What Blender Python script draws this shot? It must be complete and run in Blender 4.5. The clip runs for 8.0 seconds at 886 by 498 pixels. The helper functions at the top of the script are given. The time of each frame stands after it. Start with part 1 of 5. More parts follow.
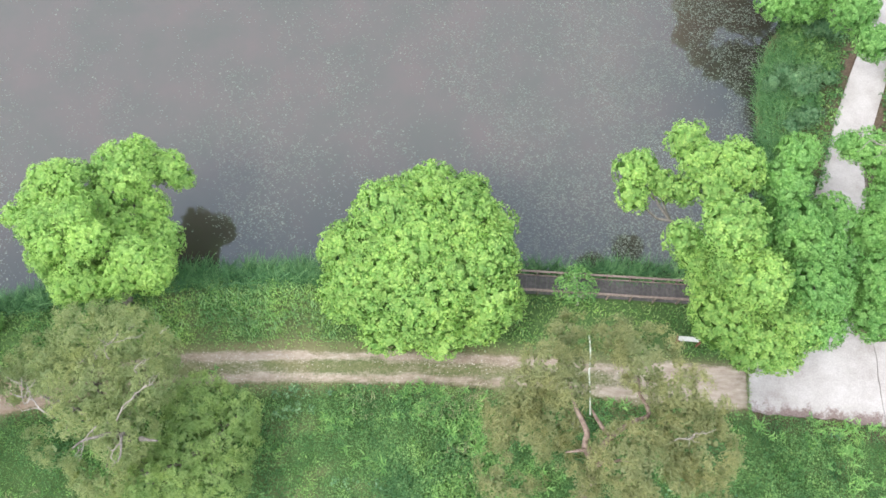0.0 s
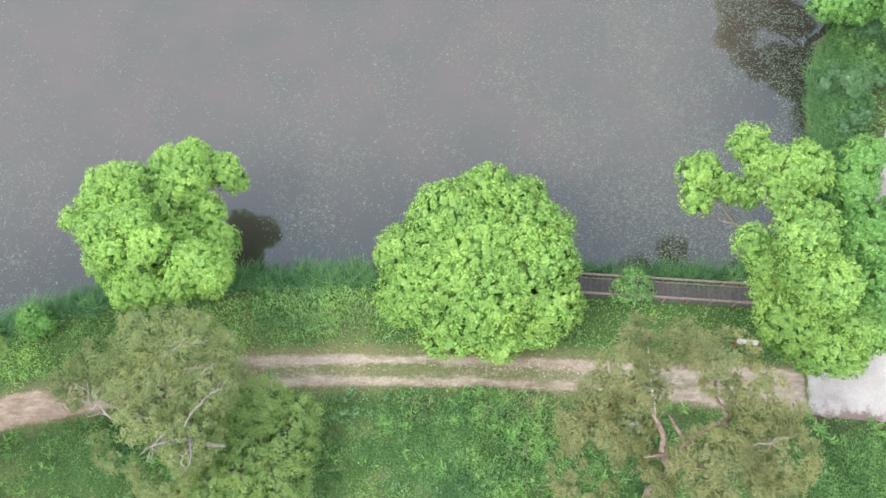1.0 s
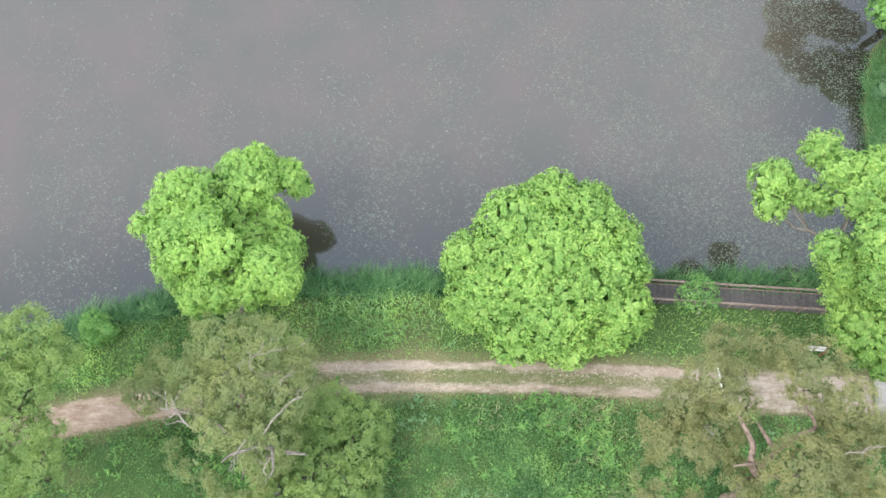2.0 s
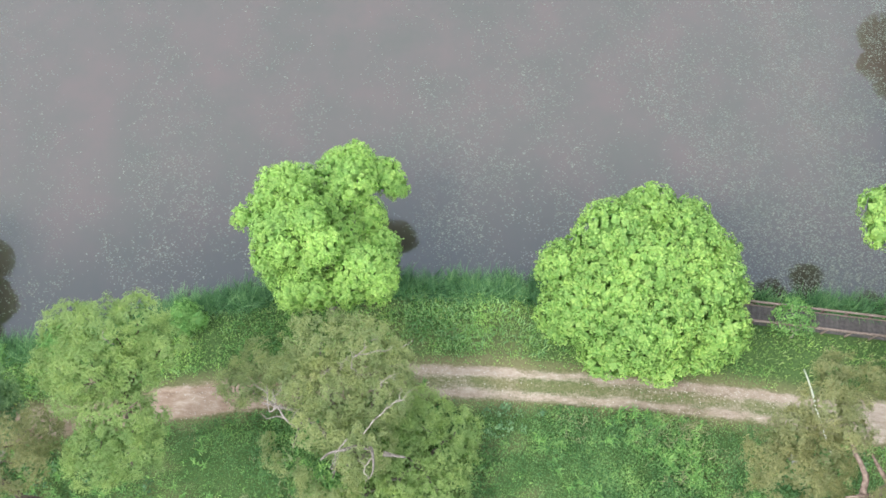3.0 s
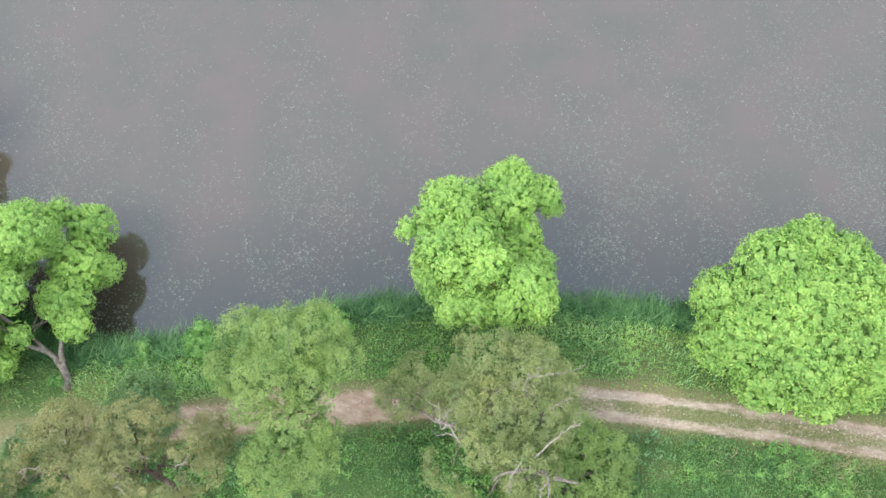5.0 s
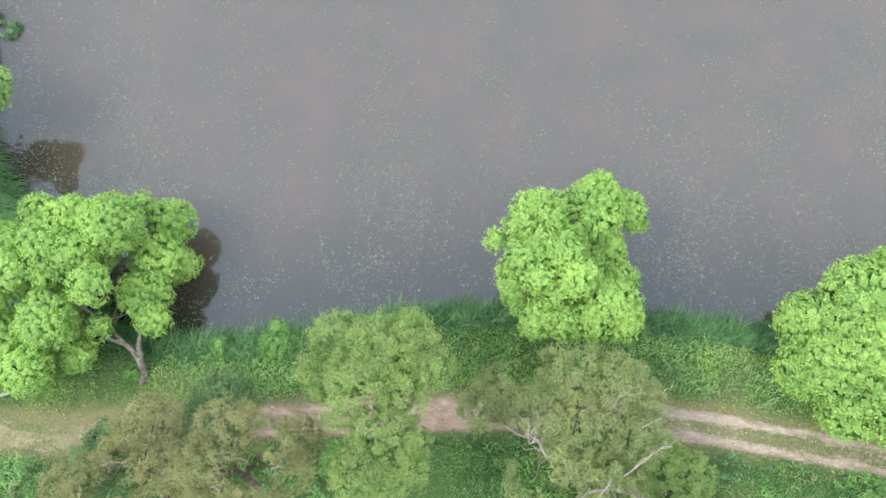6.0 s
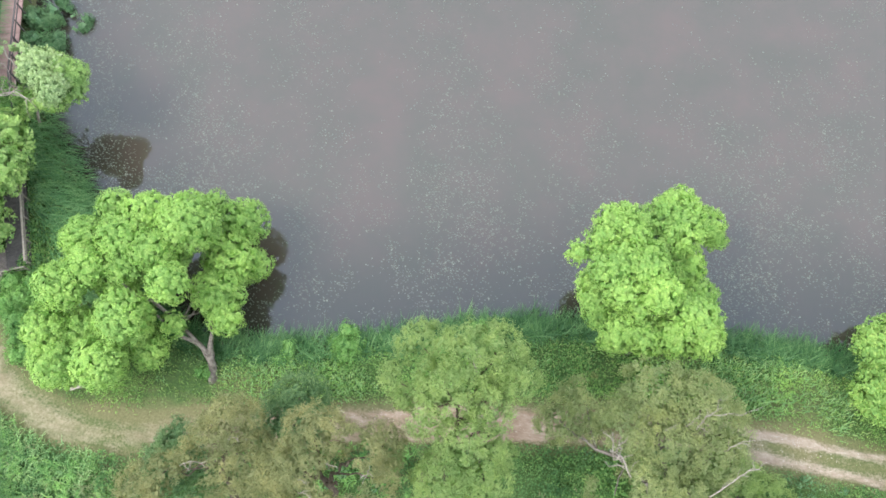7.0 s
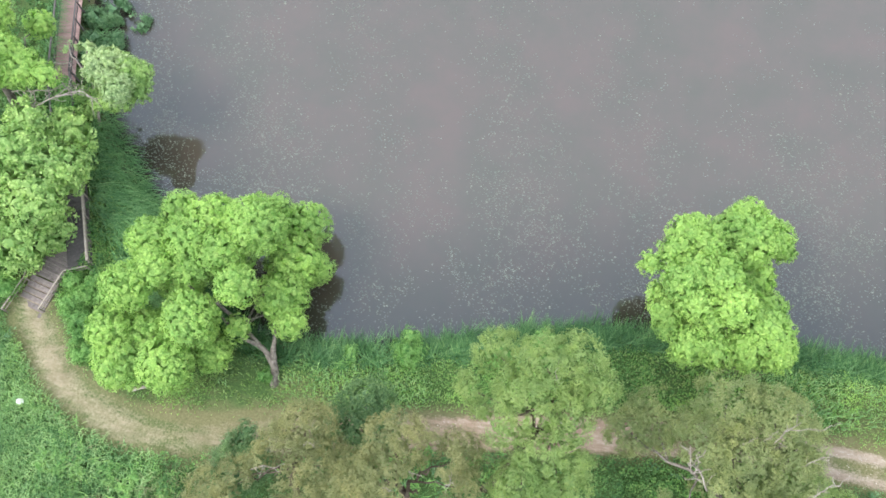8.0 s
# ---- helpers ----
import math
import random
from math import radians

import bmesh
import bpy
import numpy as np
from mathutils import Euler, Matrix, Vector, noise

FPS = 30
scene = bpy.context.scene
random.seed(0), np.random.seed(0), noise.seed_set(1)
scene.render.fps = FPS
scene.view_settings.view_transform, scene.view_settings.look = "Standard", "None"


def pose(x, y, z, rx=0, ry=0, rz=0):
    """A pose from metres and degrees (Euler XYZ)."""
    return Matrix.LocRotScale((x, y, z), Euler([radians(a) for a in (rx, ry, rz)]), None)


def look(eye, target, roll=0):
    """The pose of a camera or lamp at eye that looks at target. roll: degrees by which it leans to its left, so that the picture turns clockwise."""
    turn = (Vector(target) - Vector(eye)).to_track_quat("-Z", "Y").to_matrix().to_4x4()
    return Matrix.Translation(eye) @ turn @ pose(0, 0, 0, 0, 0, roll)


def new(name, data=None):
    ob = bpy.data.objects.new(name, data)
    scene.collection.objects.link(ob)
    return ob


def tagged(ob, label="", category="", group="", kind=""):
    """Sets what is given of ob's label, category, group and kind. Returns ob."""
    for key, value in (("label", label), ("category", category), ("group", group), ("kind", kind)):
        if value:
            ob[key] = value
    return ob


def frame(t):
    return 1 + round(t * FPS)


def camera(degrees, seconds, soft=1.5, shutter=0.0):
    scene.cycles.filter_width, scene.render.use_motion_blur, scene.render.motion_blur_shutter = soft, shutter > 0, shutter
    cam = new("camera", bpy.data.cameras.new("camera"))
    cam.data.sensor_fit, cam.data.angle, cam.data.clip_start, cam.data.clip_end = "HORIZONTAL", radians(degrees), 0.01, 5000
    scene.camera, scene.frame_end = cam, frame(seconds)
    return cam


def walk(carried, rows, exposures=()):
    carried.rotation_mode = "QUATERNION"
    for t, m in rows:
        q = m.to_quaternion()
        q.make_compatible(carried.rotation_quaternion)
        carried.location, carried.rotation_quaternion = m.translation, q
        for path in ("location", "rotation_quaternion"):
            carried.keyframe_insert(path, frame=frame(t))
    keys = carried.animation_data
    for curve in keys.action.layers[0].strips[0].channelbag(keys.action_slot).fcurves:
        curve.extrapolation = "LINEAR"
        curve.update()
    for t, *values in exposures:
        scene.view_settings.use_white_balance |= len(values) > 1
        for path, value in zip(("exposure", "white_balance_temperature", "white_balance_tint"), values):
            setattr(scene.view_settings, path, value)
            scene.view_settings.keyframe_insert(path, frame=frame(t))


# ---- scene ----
cam = camera(57.3, 8.0, soft=1.6)
PATH = [
    (0, (2.0, -0.18, 54.996), (1.938, 0.485, 53.11), -5.2),
    (0.5, (0.067, -0.076, 54.98), (0.008, 0.588, 53.095), -5.0),
    (1, (-2.089, 0.144, 54.987), (-2.141, 0.806, 53.1), -4.5),
    (1.2, (-3.01, 0.237, 54.991), (-3.058, 0.899, 53.105), -4.2),
    (2.3, (-8.287, 0.644, 55.074), (-8.327, 1.306, 53.187), -3.4),
    (2.5, (-9.262, 0.697, 55.082), (-9.308, 1.357, 53.195), -3.6),
    (3, (-11.73, 0.854, 55.061), (-11.822, 1.514, 53.175), -4.5),
    (3.5, (-14.073, 0.995, 55.075), (-14.177, 1.654, 53.189), -4.6),
    (4, (-16.257, 1.057, 55.142), (-16.359, 1.718, 53.257), -4.5),
    (4.2, (-17.197, 1.065, 55.165), (-17.301, 1.727, 53.28), -4.5),
    (5.3, (-22.305, 1.244, 55.387), (-22.449, 1.897, 53.503), -4.7),
    (5.5, (-23.228, 1.269, 55.413), (-23.379, 1.92, 53.528), -4.8),
    (6, (-25.506, 1.225, 55.479), (-25.672, 1.875, 53.594), -4.8),
    (6.5, (-27.71, 1.144, 55.503), (-27.891, 1.791, 53.619), -5.0),
    (7, (-29.871, 0.962, 55.501), (-30.064, 1.609, 53.619), -4.9),
    (7.5, (-31.962, 0.719, 55.502), (-32.168, 1.366, 53.621), -5.0),
    (8, (-33.977, 0.426, 55.567), (-34.181, 1.076, 53.686), -4.6),
]
EXPOSURES = [(0, 0.0), (8, 0.0)]
walk(cam, [(t, look(eye, target, roll)) for t, eye, target, roll in PATH], EXPOSURES)

# ---- daylight: a bright overcast sky with a soft, wide sun ----
SUN_HIGH, SUN_TURN = radians(52), radians(240)
world = bpy.data.worlds.new("sky")
scene.world = world
world.use_nodes = True
wn, wl = world.node_tree.nodes, world.node_tree.links
sky = wn.new("ShaderNodeTexSky")
sky.sky_type, sky.sun_disc = "NISHITA", False
sky.sun_elevation, sky.sun_rotation = SUN_HIGH, SUN_TURN
sky.air_density, sky.dust_density, sky.ozone_density = 1.0, 4.0, 1.0
veil = wn.new("ShaderNodeMix")
veil.data_type = "RGBA"
veil.inputs["Factor"].default_value = 0.78
veil.inputs["B"].default_value = (17.9, 18.7, 20.5, 1)
wl.new(sky.outputs["Color"], veil.inputs["A"])
wl.new(veil.outputs["Result"], wn["Background"].inputs["Color"])
wn["Background"].inputs["Strength"].default_value = 0.13
sun = new("sun", bpy.data.lights.new("sun", "SUN"))
sun.data.energy, sun.data.angle, sun.data.color = 2.1, radians(20), (1.0, 0.96, 0.9)
sun.matrix_world = look((0, 0, 0), (-math.cos(SUN_HIGH) * math.sin(SUN_TURN), -math.cos(SUN_HIGH) * math.cos(SUN_TURN), -math.sin(SUN_HIGH)))


# ---- materials ----
def material(name, rough=0.8, spec=0.3):
    m = bpy.data.materials.new(name)
    m.use_nodes = True
    b = m.node_tree.nodes["Principled BSDF"]
    b.inputs["Roughness"].default_value = rough
    b.inputs["Specular IOR Level"].default_value = spec
    return m, m.node_tree.nodes, m.node_tree.links, b


def noise_tex(n, l, scale, detail=4.0, rough=0.55, stretch=None):
    """Noise in world metres; scale is in waves per metre."""
    geo = n.new("ShaderNodeNewGeometry")
    tex = n.new("ShaderNodeTexNoise")
    tex.inputs["Scale"].default_value, tex.inputs["Detail"].default_value, tex.inputs["Roughness"].default_value = scale, detail, rough
    if stretch:
        mp = n.new("ShaderNodeMapping")
        mp.inputs["Scale"].default_value = stretch
        l.new(geo.outputs["Position"], mp.inputs["Vector"])
        l.new(mp.outputs["Vector"], tex.inputs["Vector"])
    else:
        l.new(geo.outputs["Position"], tex.inputs["Vector"])
    return tex.outputs["Fac"]


def ramp(n, l, fac, stops):
    r = n.new("ShaderNodeValToRGB")
    e = r.color_ramp.elements
    while len(e) < len(stops):
        e.new(0.5)
    for el, (p, c) in zip(e, stops):
        el.position, el.color = p, (*c, 1)
    l.new(fac, r.inputs["Fac"])
    return r.outputs["Color"]


def mix(n, l, fac, a, b, how="MIX"):
    m = n.new("ShaderNodeMix")
    m.data_type, m.blend_type = "RGBA", how
    for sock, v in (("Factor", fac), ("A", a), ("B", b)):
        if isinstance(v, (int, float)):
            m.inputs[sock].default_value = v
        elif isinstance(v, tuple):
            m.inputs[sock].default_value = (*v, 1)
        else:
            l.new(v, m.inputs[sock])
    return m.outputs["Result"]


def calc(n, l, op, a, b=None, c=None, clamp=False):
    m = n.new("ShaderNodeMath")
    m.operation, m.use_clamp = op, clamp
    for i, v in enumerate((a, b, c)):
        if v is None:
            continue
        if isinstance(v, (int, float)):
            m.inputs[i].default_value = v
        else:
            l.new(v, m.inputs[i])
    return m.outputs[0]


def bump(n, l, b, height, strength, distance):
    bp = n.new("ShaderNodeBump")
    bp.inputs["Strength"].default_value, bp.inputs["Distance"].default_value = strength, distance
    l.new(height, bp.inputs["Height"])
    l.new(bp.outputs["Normal"], b.inputs["Normal"])


def leaf_material(name, dark, mid, light, patch=0.35, glow=0.3, rough=0.55, vary=1.0):
    """Leaves: each one a shade of its own, drifting in patches over the crown, light shining through them."""
    m, n, l, b = material(name, rough, 0.25)
    geo = n.new("ShaderNodeNewGeometry")
    own = ramp(n, l, geo.outputs["Random Per Island"], [(0.0, dark), (0.5, mid), (1.0, light)])
    drift = ramp(n, l, noise_tex(n, l, patch, 3.0), [(0.32, (1 - 0.26 * vary, 1 - 0.2 * vary, 1 - 0.22 * vary)), (0.68, (1 + 0.12 * vary, 1 + 0.08 * vary, 1 + 0.04 * vary))])
    col = mix(n, l, 1.0, own, drift, "MULTIPLY")
    # Per-leaf tone; crowns set it low on inner leaves to paint in depth.
    leaf_tone = n.new("ShaderNodeAttribute")
    leaf_tone.attribute_name = "leaf_tone"
    col = mix(n, l, 1.0, col, ramp(n, l, leaf_tone.outputs["Fac"], [(0.0, (1 - 0.16 * vary, 1 - 0.12 * vary, 1 - 0.1 * vary)), (0.5, (1.0, 1.0, 1.0)), (1.0, (1 + 0.16 * vary, 1 + 0.1 * vary, 1 + 0.04 * vary))]), "MULTIPLY")
    l.new(col, b.inputs["Base Color"])
    tr = n.new("ShaderNodeBsdfTranslucent")
    l.new(col, tr.inputs["Color"])
    mx = n.new("ShaderNodeMixShader")
    mx.inputs["Fac"].default_value = glow
    l.new(b.outputs["BSDF"], mx.inputs[1])
    l.new(tr.outputs["BSDF"], mx.inputs[2])
    l.new(mx.outputs["Shader"], n["Material Output"].inputs["Surface"])
    return m


def bark_material(name, dark, light):
    m, n, l, b = material(name, 0.9, 0.2)
    f = noise_tex(n, l, 7.0, 6.0, 0.7, (1, 1, 0.35))
    patches = noise_tex(n, l, 3.2, 5.0, 0.65)
    col = mix(n, l, 0.5, ramp(n, l, f, [(0.38, dark), (0.6, light)]), ramp(n, l, patches, [(0.42, dark), (0.58, light)]))
    l.new(col, b.inputs["Base Color"])
    bump(n, l, b, f, 1.0, 0.08)
    return m


def wood_material(name, dark, light, along=(1, 1, 1)):
    m, n, l, b = material(name, 0.85, 0.2)
    oi = n.new("ShaderNodeObjectInfo")
    f = noise_tex(n, l, 5.0, 6.0, 0.65, along)
    col = ramp(n, l, f, [(0.3, dark), (0.7, light)])
    shade = ramp(n, l, oi.outputs["Random"], [(0, (0.82, 0.82, 0.83)), (1, (1.1, 1.09, 1.08))])
    l.new(mix(n, l, 1.0, col, shade, "MULTIPLY"), b.inputs["Base Color"])
    bump(n, l, b, f, 0.5, 0.01)
    return m


SPRING = leaf_material("spring_leaves", (0.31, 0.545, 0.152), (0.39, 0.625, 0.18), (0.495, 0.71, 0.215), 0.35, 0.32)
SOFT = leaf_material("soft_green_leaves", (0.29, 0.49, 0.16), (0.41, 0.62, 0.215), (0.55, 0.75, 0.30), 0.5, 0.4)
DEEP = leaf_material("deep_green_leaves", (0.16, 0.37, 0.10), (0.25, 0.49, 0.145), (0.37, 0.63, 0.215), 0.35, 0.36)
SPRING_DEEP = leaf_material("deep_spring_leaves", (0.262, 0.485, 0.135), (0.352, 0.575, 0.163), (0.475, 0.67, 0.20), 0.35, 0.32)
PALE = leaf_material("pale_leaves", (0.32, 0.48, 0.2), (0.45, 0.61, 0.3), (0.58, 0.72, 0.4))
OLIVE = leaf_material("olive_needles", (0.305, 0.378, 0.17), (0.365, 0.435, 0.203), (0.435, 0.50, 0.247), 0.5, 0.5, 0.55, 1.1)
OLIVE_DARK = leaf_material("brownish_olive_needles", (0.29, 0.318, 0.15), (0.345, 0.365, 0.177), (0.41, 0.42, 0.215), 0.5, 0.45, 0.55, 1.1)
OLIVE_GREEN = leaf_material("olive_green_needles", (0.295, 0.435, 0.16), (0.355, 0.495, 0.19), (0.43, 0.56, 0.23), 0.5, 0.5, 0.55, 1.1)
CONIFER = leaf_material("dark_needles", (0.12, 0.225, 0.105), (0.185, 0.32, 0.145), (0.27, 0.41, 0.19), 0.6, 0.4)
WEED = leaf_material("weed_leaves", (0.09, 0.215, 0.08), (0.175, 0.36, 0.13), (0.30, 0.505, 0.195), 0.55, 0.35, 0.55, 1.9)
BUSH = leaf_material("bush_leaves", (0.15, 0.35, 0.105), (0.25, 0.49, 0.15), (0.38, 0.62, 0.215), 0.45, 0.35)
BANK = leaf_material("bank_leaves", (0.18, 0.385, 0.115), (0.275, 0.515, 0.155), (0.40, 0.62, 0.21), 0.5, 0.35, 0.55, 1.9)
MEADOW = leaf_material("meadow_blades", (0.27, 0.43, 0.135), (0.385, 0.55, 0.2), (0.50, 0.62, 0.285), 0.4, 0.4)
REED_BLUE = leaf_material("blue_green_blades", (0.10, 0.24, 0.10), (0.175, 0.37, 0.155), (0.28, 0.50, 0.23), 0.6, 0.3, 0.55, 1.3)
TALL = leaf_material("tall_grass_blades", (0.22, 0.42, 0.17), (0.32, 0.55, 0.23), (0.44, 0.66, 0.31), 0.5, 0.3, 0.55, 1.4)
FERN = leaf_material("fern_leaves", (0.17, 0.38, 0.115), (0.25, 0.48, 0.15), (0.36, 0.59, 0.205), 0.5, 0.35)
BLUISH = leaf_material("dull_weed_leaves", (0.11, 0.24, 0.115), (0.17, 0.33, 0.16), (0.27, 0.44, 0.23), 0.5, 0.3)
STRAW = leaf_material("dry_grass_blades", (0.25, 0.29, 0.14), (0.35, 0.38, 0.2), (0.47, 0.48, 0.29), 0.5, 0.3)
REED = leaf_material("reed_blades", (0.055, 0.155, 0.06), (0.10, 0.245, 0.095), (0.22, 0.41, 0.18), 0.6, 0.25, 0.55, 1.8)
BARK = bark_material("grey_bark", (0.10, 0.088, 0.075), (0.29, 0.265, 0.23))
DARK_BARK = bark_material("dark_brown_bark", (0.07, 0.055, 0.042), (0.18, 0.145, 0.115))
PINE_BARK = bark_material("red_brown_bark", (0.16, 0.11, 0.088), (0.37, 0.285, 0.235))
DEADWOOD = bark_material("bleached_deadwood", (0.26, 0.22, 0.19), (0.50, 0.455, 0.41))
GREY_WOOD = wood_material("weathered_boards", (0.085, 0.08, 0.08), (0.16, 0.15, 0.147))
RAIL_WOOD = wood_material("weathered_rails", (0.18, 0.135, 0.11), (0.35, 0.285, 0.245))
PALE_RAIL = wood_material("pale_weathered_rails", (0.24, 0.21, 0.18), (0.42, 0.38, 0.33))
PALE_BOARD = wood_material("pale_weathered_boards", (0.16, 0.138, 0.13), (0.30, 0.265, 0.25))
PINK_WOOD = wood_material("reddish_boards", (0.34, 0.225, 0.215), (0.43, 0.30, 0.285))
BROWN_WOOD = wood_material("brown_posts", (0.16, 0.075, 0.045), (0.28, 0.14, 0.09))


def ground_material():
    m, n, l, b = material("soil_and_turf", 0.95, 0.1)
    at = n.new("ShaderNodeAttribute")
    at.attribute_name = "dirt"
    mud = n.new("ShaderNodeAttribute")
    mud.attribute_name = "mud"
    dry = n.new("ShaderNodeAttribute")
    dry.attribute_name = "dry"
    fine, wide, grit = noise_tex(n, l, 7.0, 6.0, 0.7), noise_tex(n, l, 0.6, 4.0), noise_tex(n, l, 4.0, 6.0, 0.75, (0.8, 1.2, 1))
    streak = noise_tex(n, l, 1.6, 5.0, 0.65, (0.6, 1.7, 1))
    turf = ramp(n, l, fine, [(0.3, (0.035, 0.075, 0.026)), (0.55, (0.085, 0.15, 0.05)), (0.75, (0.15, 0.215, 0.08))])
    turf = mix(n, l, dry.outputs["Fac"], turf, ramp(n, l, fine, [(0.3, (0.13, 0.135, 0.065)), (0.7, (0.25, 0.235, 0.125))]))
    soil = ramp(n, l, streak, [(0.25, (0.16, 0.12, 0.088)), (0.5, (0.30, 0.24, 0.185)), (0.72, (0.50, 0.44, 0.37))])
    soil = mix(n, l, 0.6, soil, ramp(n, l, wide, [(0.35, (0.20, 0.152, 0.11)), (0.65, (0.39, 0.325, 0.255))]))
    soil = mix(n, l, 0.3, soil, ramp(n, l, grit, [(0.35, (0.14, 0.10, 0.075)), (0.52, (0.34, 0.28, 0.23)), (0.68, (0.78, 0.73, 0.67))]))
    straw = n.new("ShaderNodeAttribute")
    straw.attribute_name = "straw"
    soil = mix(n, l, calc(n, l, "MULTIPLY", straw.outputs["Fac"], 0.72), soil, ramp(n, l, wide, [(0.3, (0.21, 0.19, 0.11)), (0.7, (0.41, 0.36, 0.245))]))
    pale = n.new("ShaderNodeAttribute")
    pale.attribute_name = "pale"
    soil = mix(n, l, calc(n, l, "MULTIPLY", pale.outputs["Fac"], 0.7), soil, ramp(n, l, streak, [(0.3, (0.37, 0.295, 0.235)), (0.7, (0.63, 0.54, 0.455))]))
    rust = n.new("ShaderNodeAttribute")
    rust.attribute_name = "rust"
    soil = mix(n, l, calc(n, l, "MULTIPLY", rust.outputs["Fac"], 0.6), soil, ramp(n, l, streak, [(0.28, (0.24, 0.15, 0.105)), (0.5, (0.40, 0.285, 0.215)), (0.72, (0.62, 0.50, 0.41))]))
    wear = calc(n, l, "ADD", at.outputs["Fac"], calc(n, l, "MULTIPLY", calc(n, l, "SUBTRACT", calc(n, l, "ADD", calc(n, l, "MULTIPLY", fine, 0.5), calc(n, l, "MULTIPLY", streak, 0.5)), 0.5), 1.9))
    wear = calc(n, l, "MULTIPLY", calc(n, l, "SUBTRACT", wear, 0.3), 2.0, clamp=True)
    col = mix(n, l, wear, turf, soil)
    wet = ramp(n, l, fine, [(0.3, (0.07, 0.048, 0.036)), (0.7, (0.18, 0.13, 0.10))])
    col = mix(n, l, mud.outputs["Fac"], col, wet)
    l.new(col, b.inputs["Base Color"])
    bump(n, l, b, fine, 0.6, 0.05)
    return m


def water_material():
    m, n, l, b = material("pond_water", 0.04, 0.61)
    b.inputs["IOR"].default_value = 1.65
    b.inputs["Specular Tint"].default_value = (0.71, 0.842, 0.995, 1)
    silt = n.new("ShaderNodeAttribute")
    silt.attribute_name = "silt"
    cloud = noise_tex(n, l, 0.2, 7.0, 0.65)
    col = mix(n, l, silt.outputs["Fac"], (0.034, 0.033, 0.025), (0.094, 0.080, 0.064))
    col = mix(n, l, 1.0, col, ramp(n, l, cloud, [(0.34, (0.84, 0.93, 0.86)), (0.5, (0.96, 0.97, 0.95)), (0.66, (1.1, 1.0, 1.02))]), "MULTIPLY")
    l.new(col, b.inputs["Base Color"])
    bump(n, l, b, noise_tex(n, l, 1.2, 2.0), 0.05, 0.02)
    return m


def pad_material():
    m, n, l, b = material("lily_pads", 0.35, 0.5)
    geo = n.new("ShaderNodeNewGeometry")
    l.new(ramp(n, l, geo.outputs["Random Per Island"], [(0, (0.085, 0.105, 0.088)), (0.8, (0.135, 0.158, 0.128)), (1, (0.215, 0.24, 0.195))]), b.inputs["Base Color"])
    return m


def concrete_material(name, low, high, edge):
    m, n, l, b = material(name, 0.85, 0.25)
    f, w = noise_tex(n, l, 9.0, 6.0, 0.7), noise_tex(n, l, 0.55, 5.0, 0.6)
    col = ramp(n, l, f, [(0.25, low), (0.7, high)])
    col = mix(n, l, 1.0, col, ramp(n, l, w, [(0.28, (0.66, 0.62, 0.59)), (0.45, (0.9, 0.88, 0.87)), (0.65, (1.08, 1.08, 1.08))]), "MULTIPLY")
    if edge:
        # mud trodden over the broken south edge
        xyz = n.new("ShaderNodeSeparateXYZ")
        l.new(n.new("ShaderNodeNewGeometry").outputs["Position"], xyz.inputs["Vector"])
        d = calc(n, l, "ADD", calc(n, l, "SUBTRACT", xyz.outputs["Y"], 7.1), calc(n, l, "MULTIPLY", calc(n, l, "SUBTRACT", xyz.outputs["X"], 24.0), 0.104))
        blot = calc(n, l, "MULTIPLY", calc(n, l, "SUBTRACT", noise_tex(n, l, 1.5, 6.0, 0.7), 0.5), 6.0)
        fac = calc(n, l, "ADD", calc(n, l, "MULTIPLY", calc(n, l, "SUBTRACT", 0.8, d), 1.8), blot, clamp=True)
        col = mix(n, l, fac, col, ramp(n, l, f, [(0.3, (0.15, 0.11, 0.10)), (0.7, (0.29, 0.225, 0.21))]))
    l.new(col, b.inputs["Base Color"])
    bump(n, l, b, f, 0.4, 0.01)
    return m


def plain(name, colour, rough=0.6, spec=0.4, wobble=0.15):
    m, n, l, b = material(name, rough, spec)
    lo, hi = tuple(c * (1 - wobble) for c in colour), tuple(min(1, c * (1 + wobble)) for c in colour)
    l.new(ramp(n, l, noise_tex(n, l, 8.0, 5.0), [(0.3, lo), (0.7, hi)]), b.inputs["Base Color"])
    return m


GROUND, WATER, PADS = ground_material(), water_material(), pad_material()
CONCRETE = concrete_material("pale_concrete", (0.375, 0.352, 0.34), (0.525, 0.50, 0.484), True)
LANE = concrete_material("worn_brownish_concrete", (0.36, 0.335, 0.32), (0.50, 0.472, 0.452), False)
WHITE = plain("white_paint", (0.6, 0.6, 0.56))
GREY_INK, RED_INK = plain("grey_print", (0.2, 0.22, 0.2)), plain("red_print", (0.5, 0.08, 0.06))
PLASTIC = plain("white_plastic", (0.8, 0.8, 0.82), 0.3, 0.5, 0.06)
PALE_WOOD = plain("cut_pale_wood", (0.56, 0.50, 0.44), 0.85, 0.2, 0.3)
STONE = plain("grey_stone", (0.30, 0.29, 0.295), 0.85, 0.3, 0.3)
PEBBLE = plain("pale_stones", (0.52, 0.47, 0.41), 0.85, 0.3, 0.3)
BIRCH = plain("whitewashed_pole", (0.8, 0.82, 0.72), 0.7, 0.3, 0.2)


# ---- building blocks ----
def thing(name, base, label, category, group="", kind=""):
    root = new(name)
    root.location = base
    root.empty_display_size = 0.3
    return tagged(root, label, category, group, kind)


def as_mesh(name, bm):
    if isinstance(bm, bpy.types.Mesh):
        return bm
    me = bpy.data.meshes.new(name)
    bm.to_mesh(me)
    bm.free()
    return me


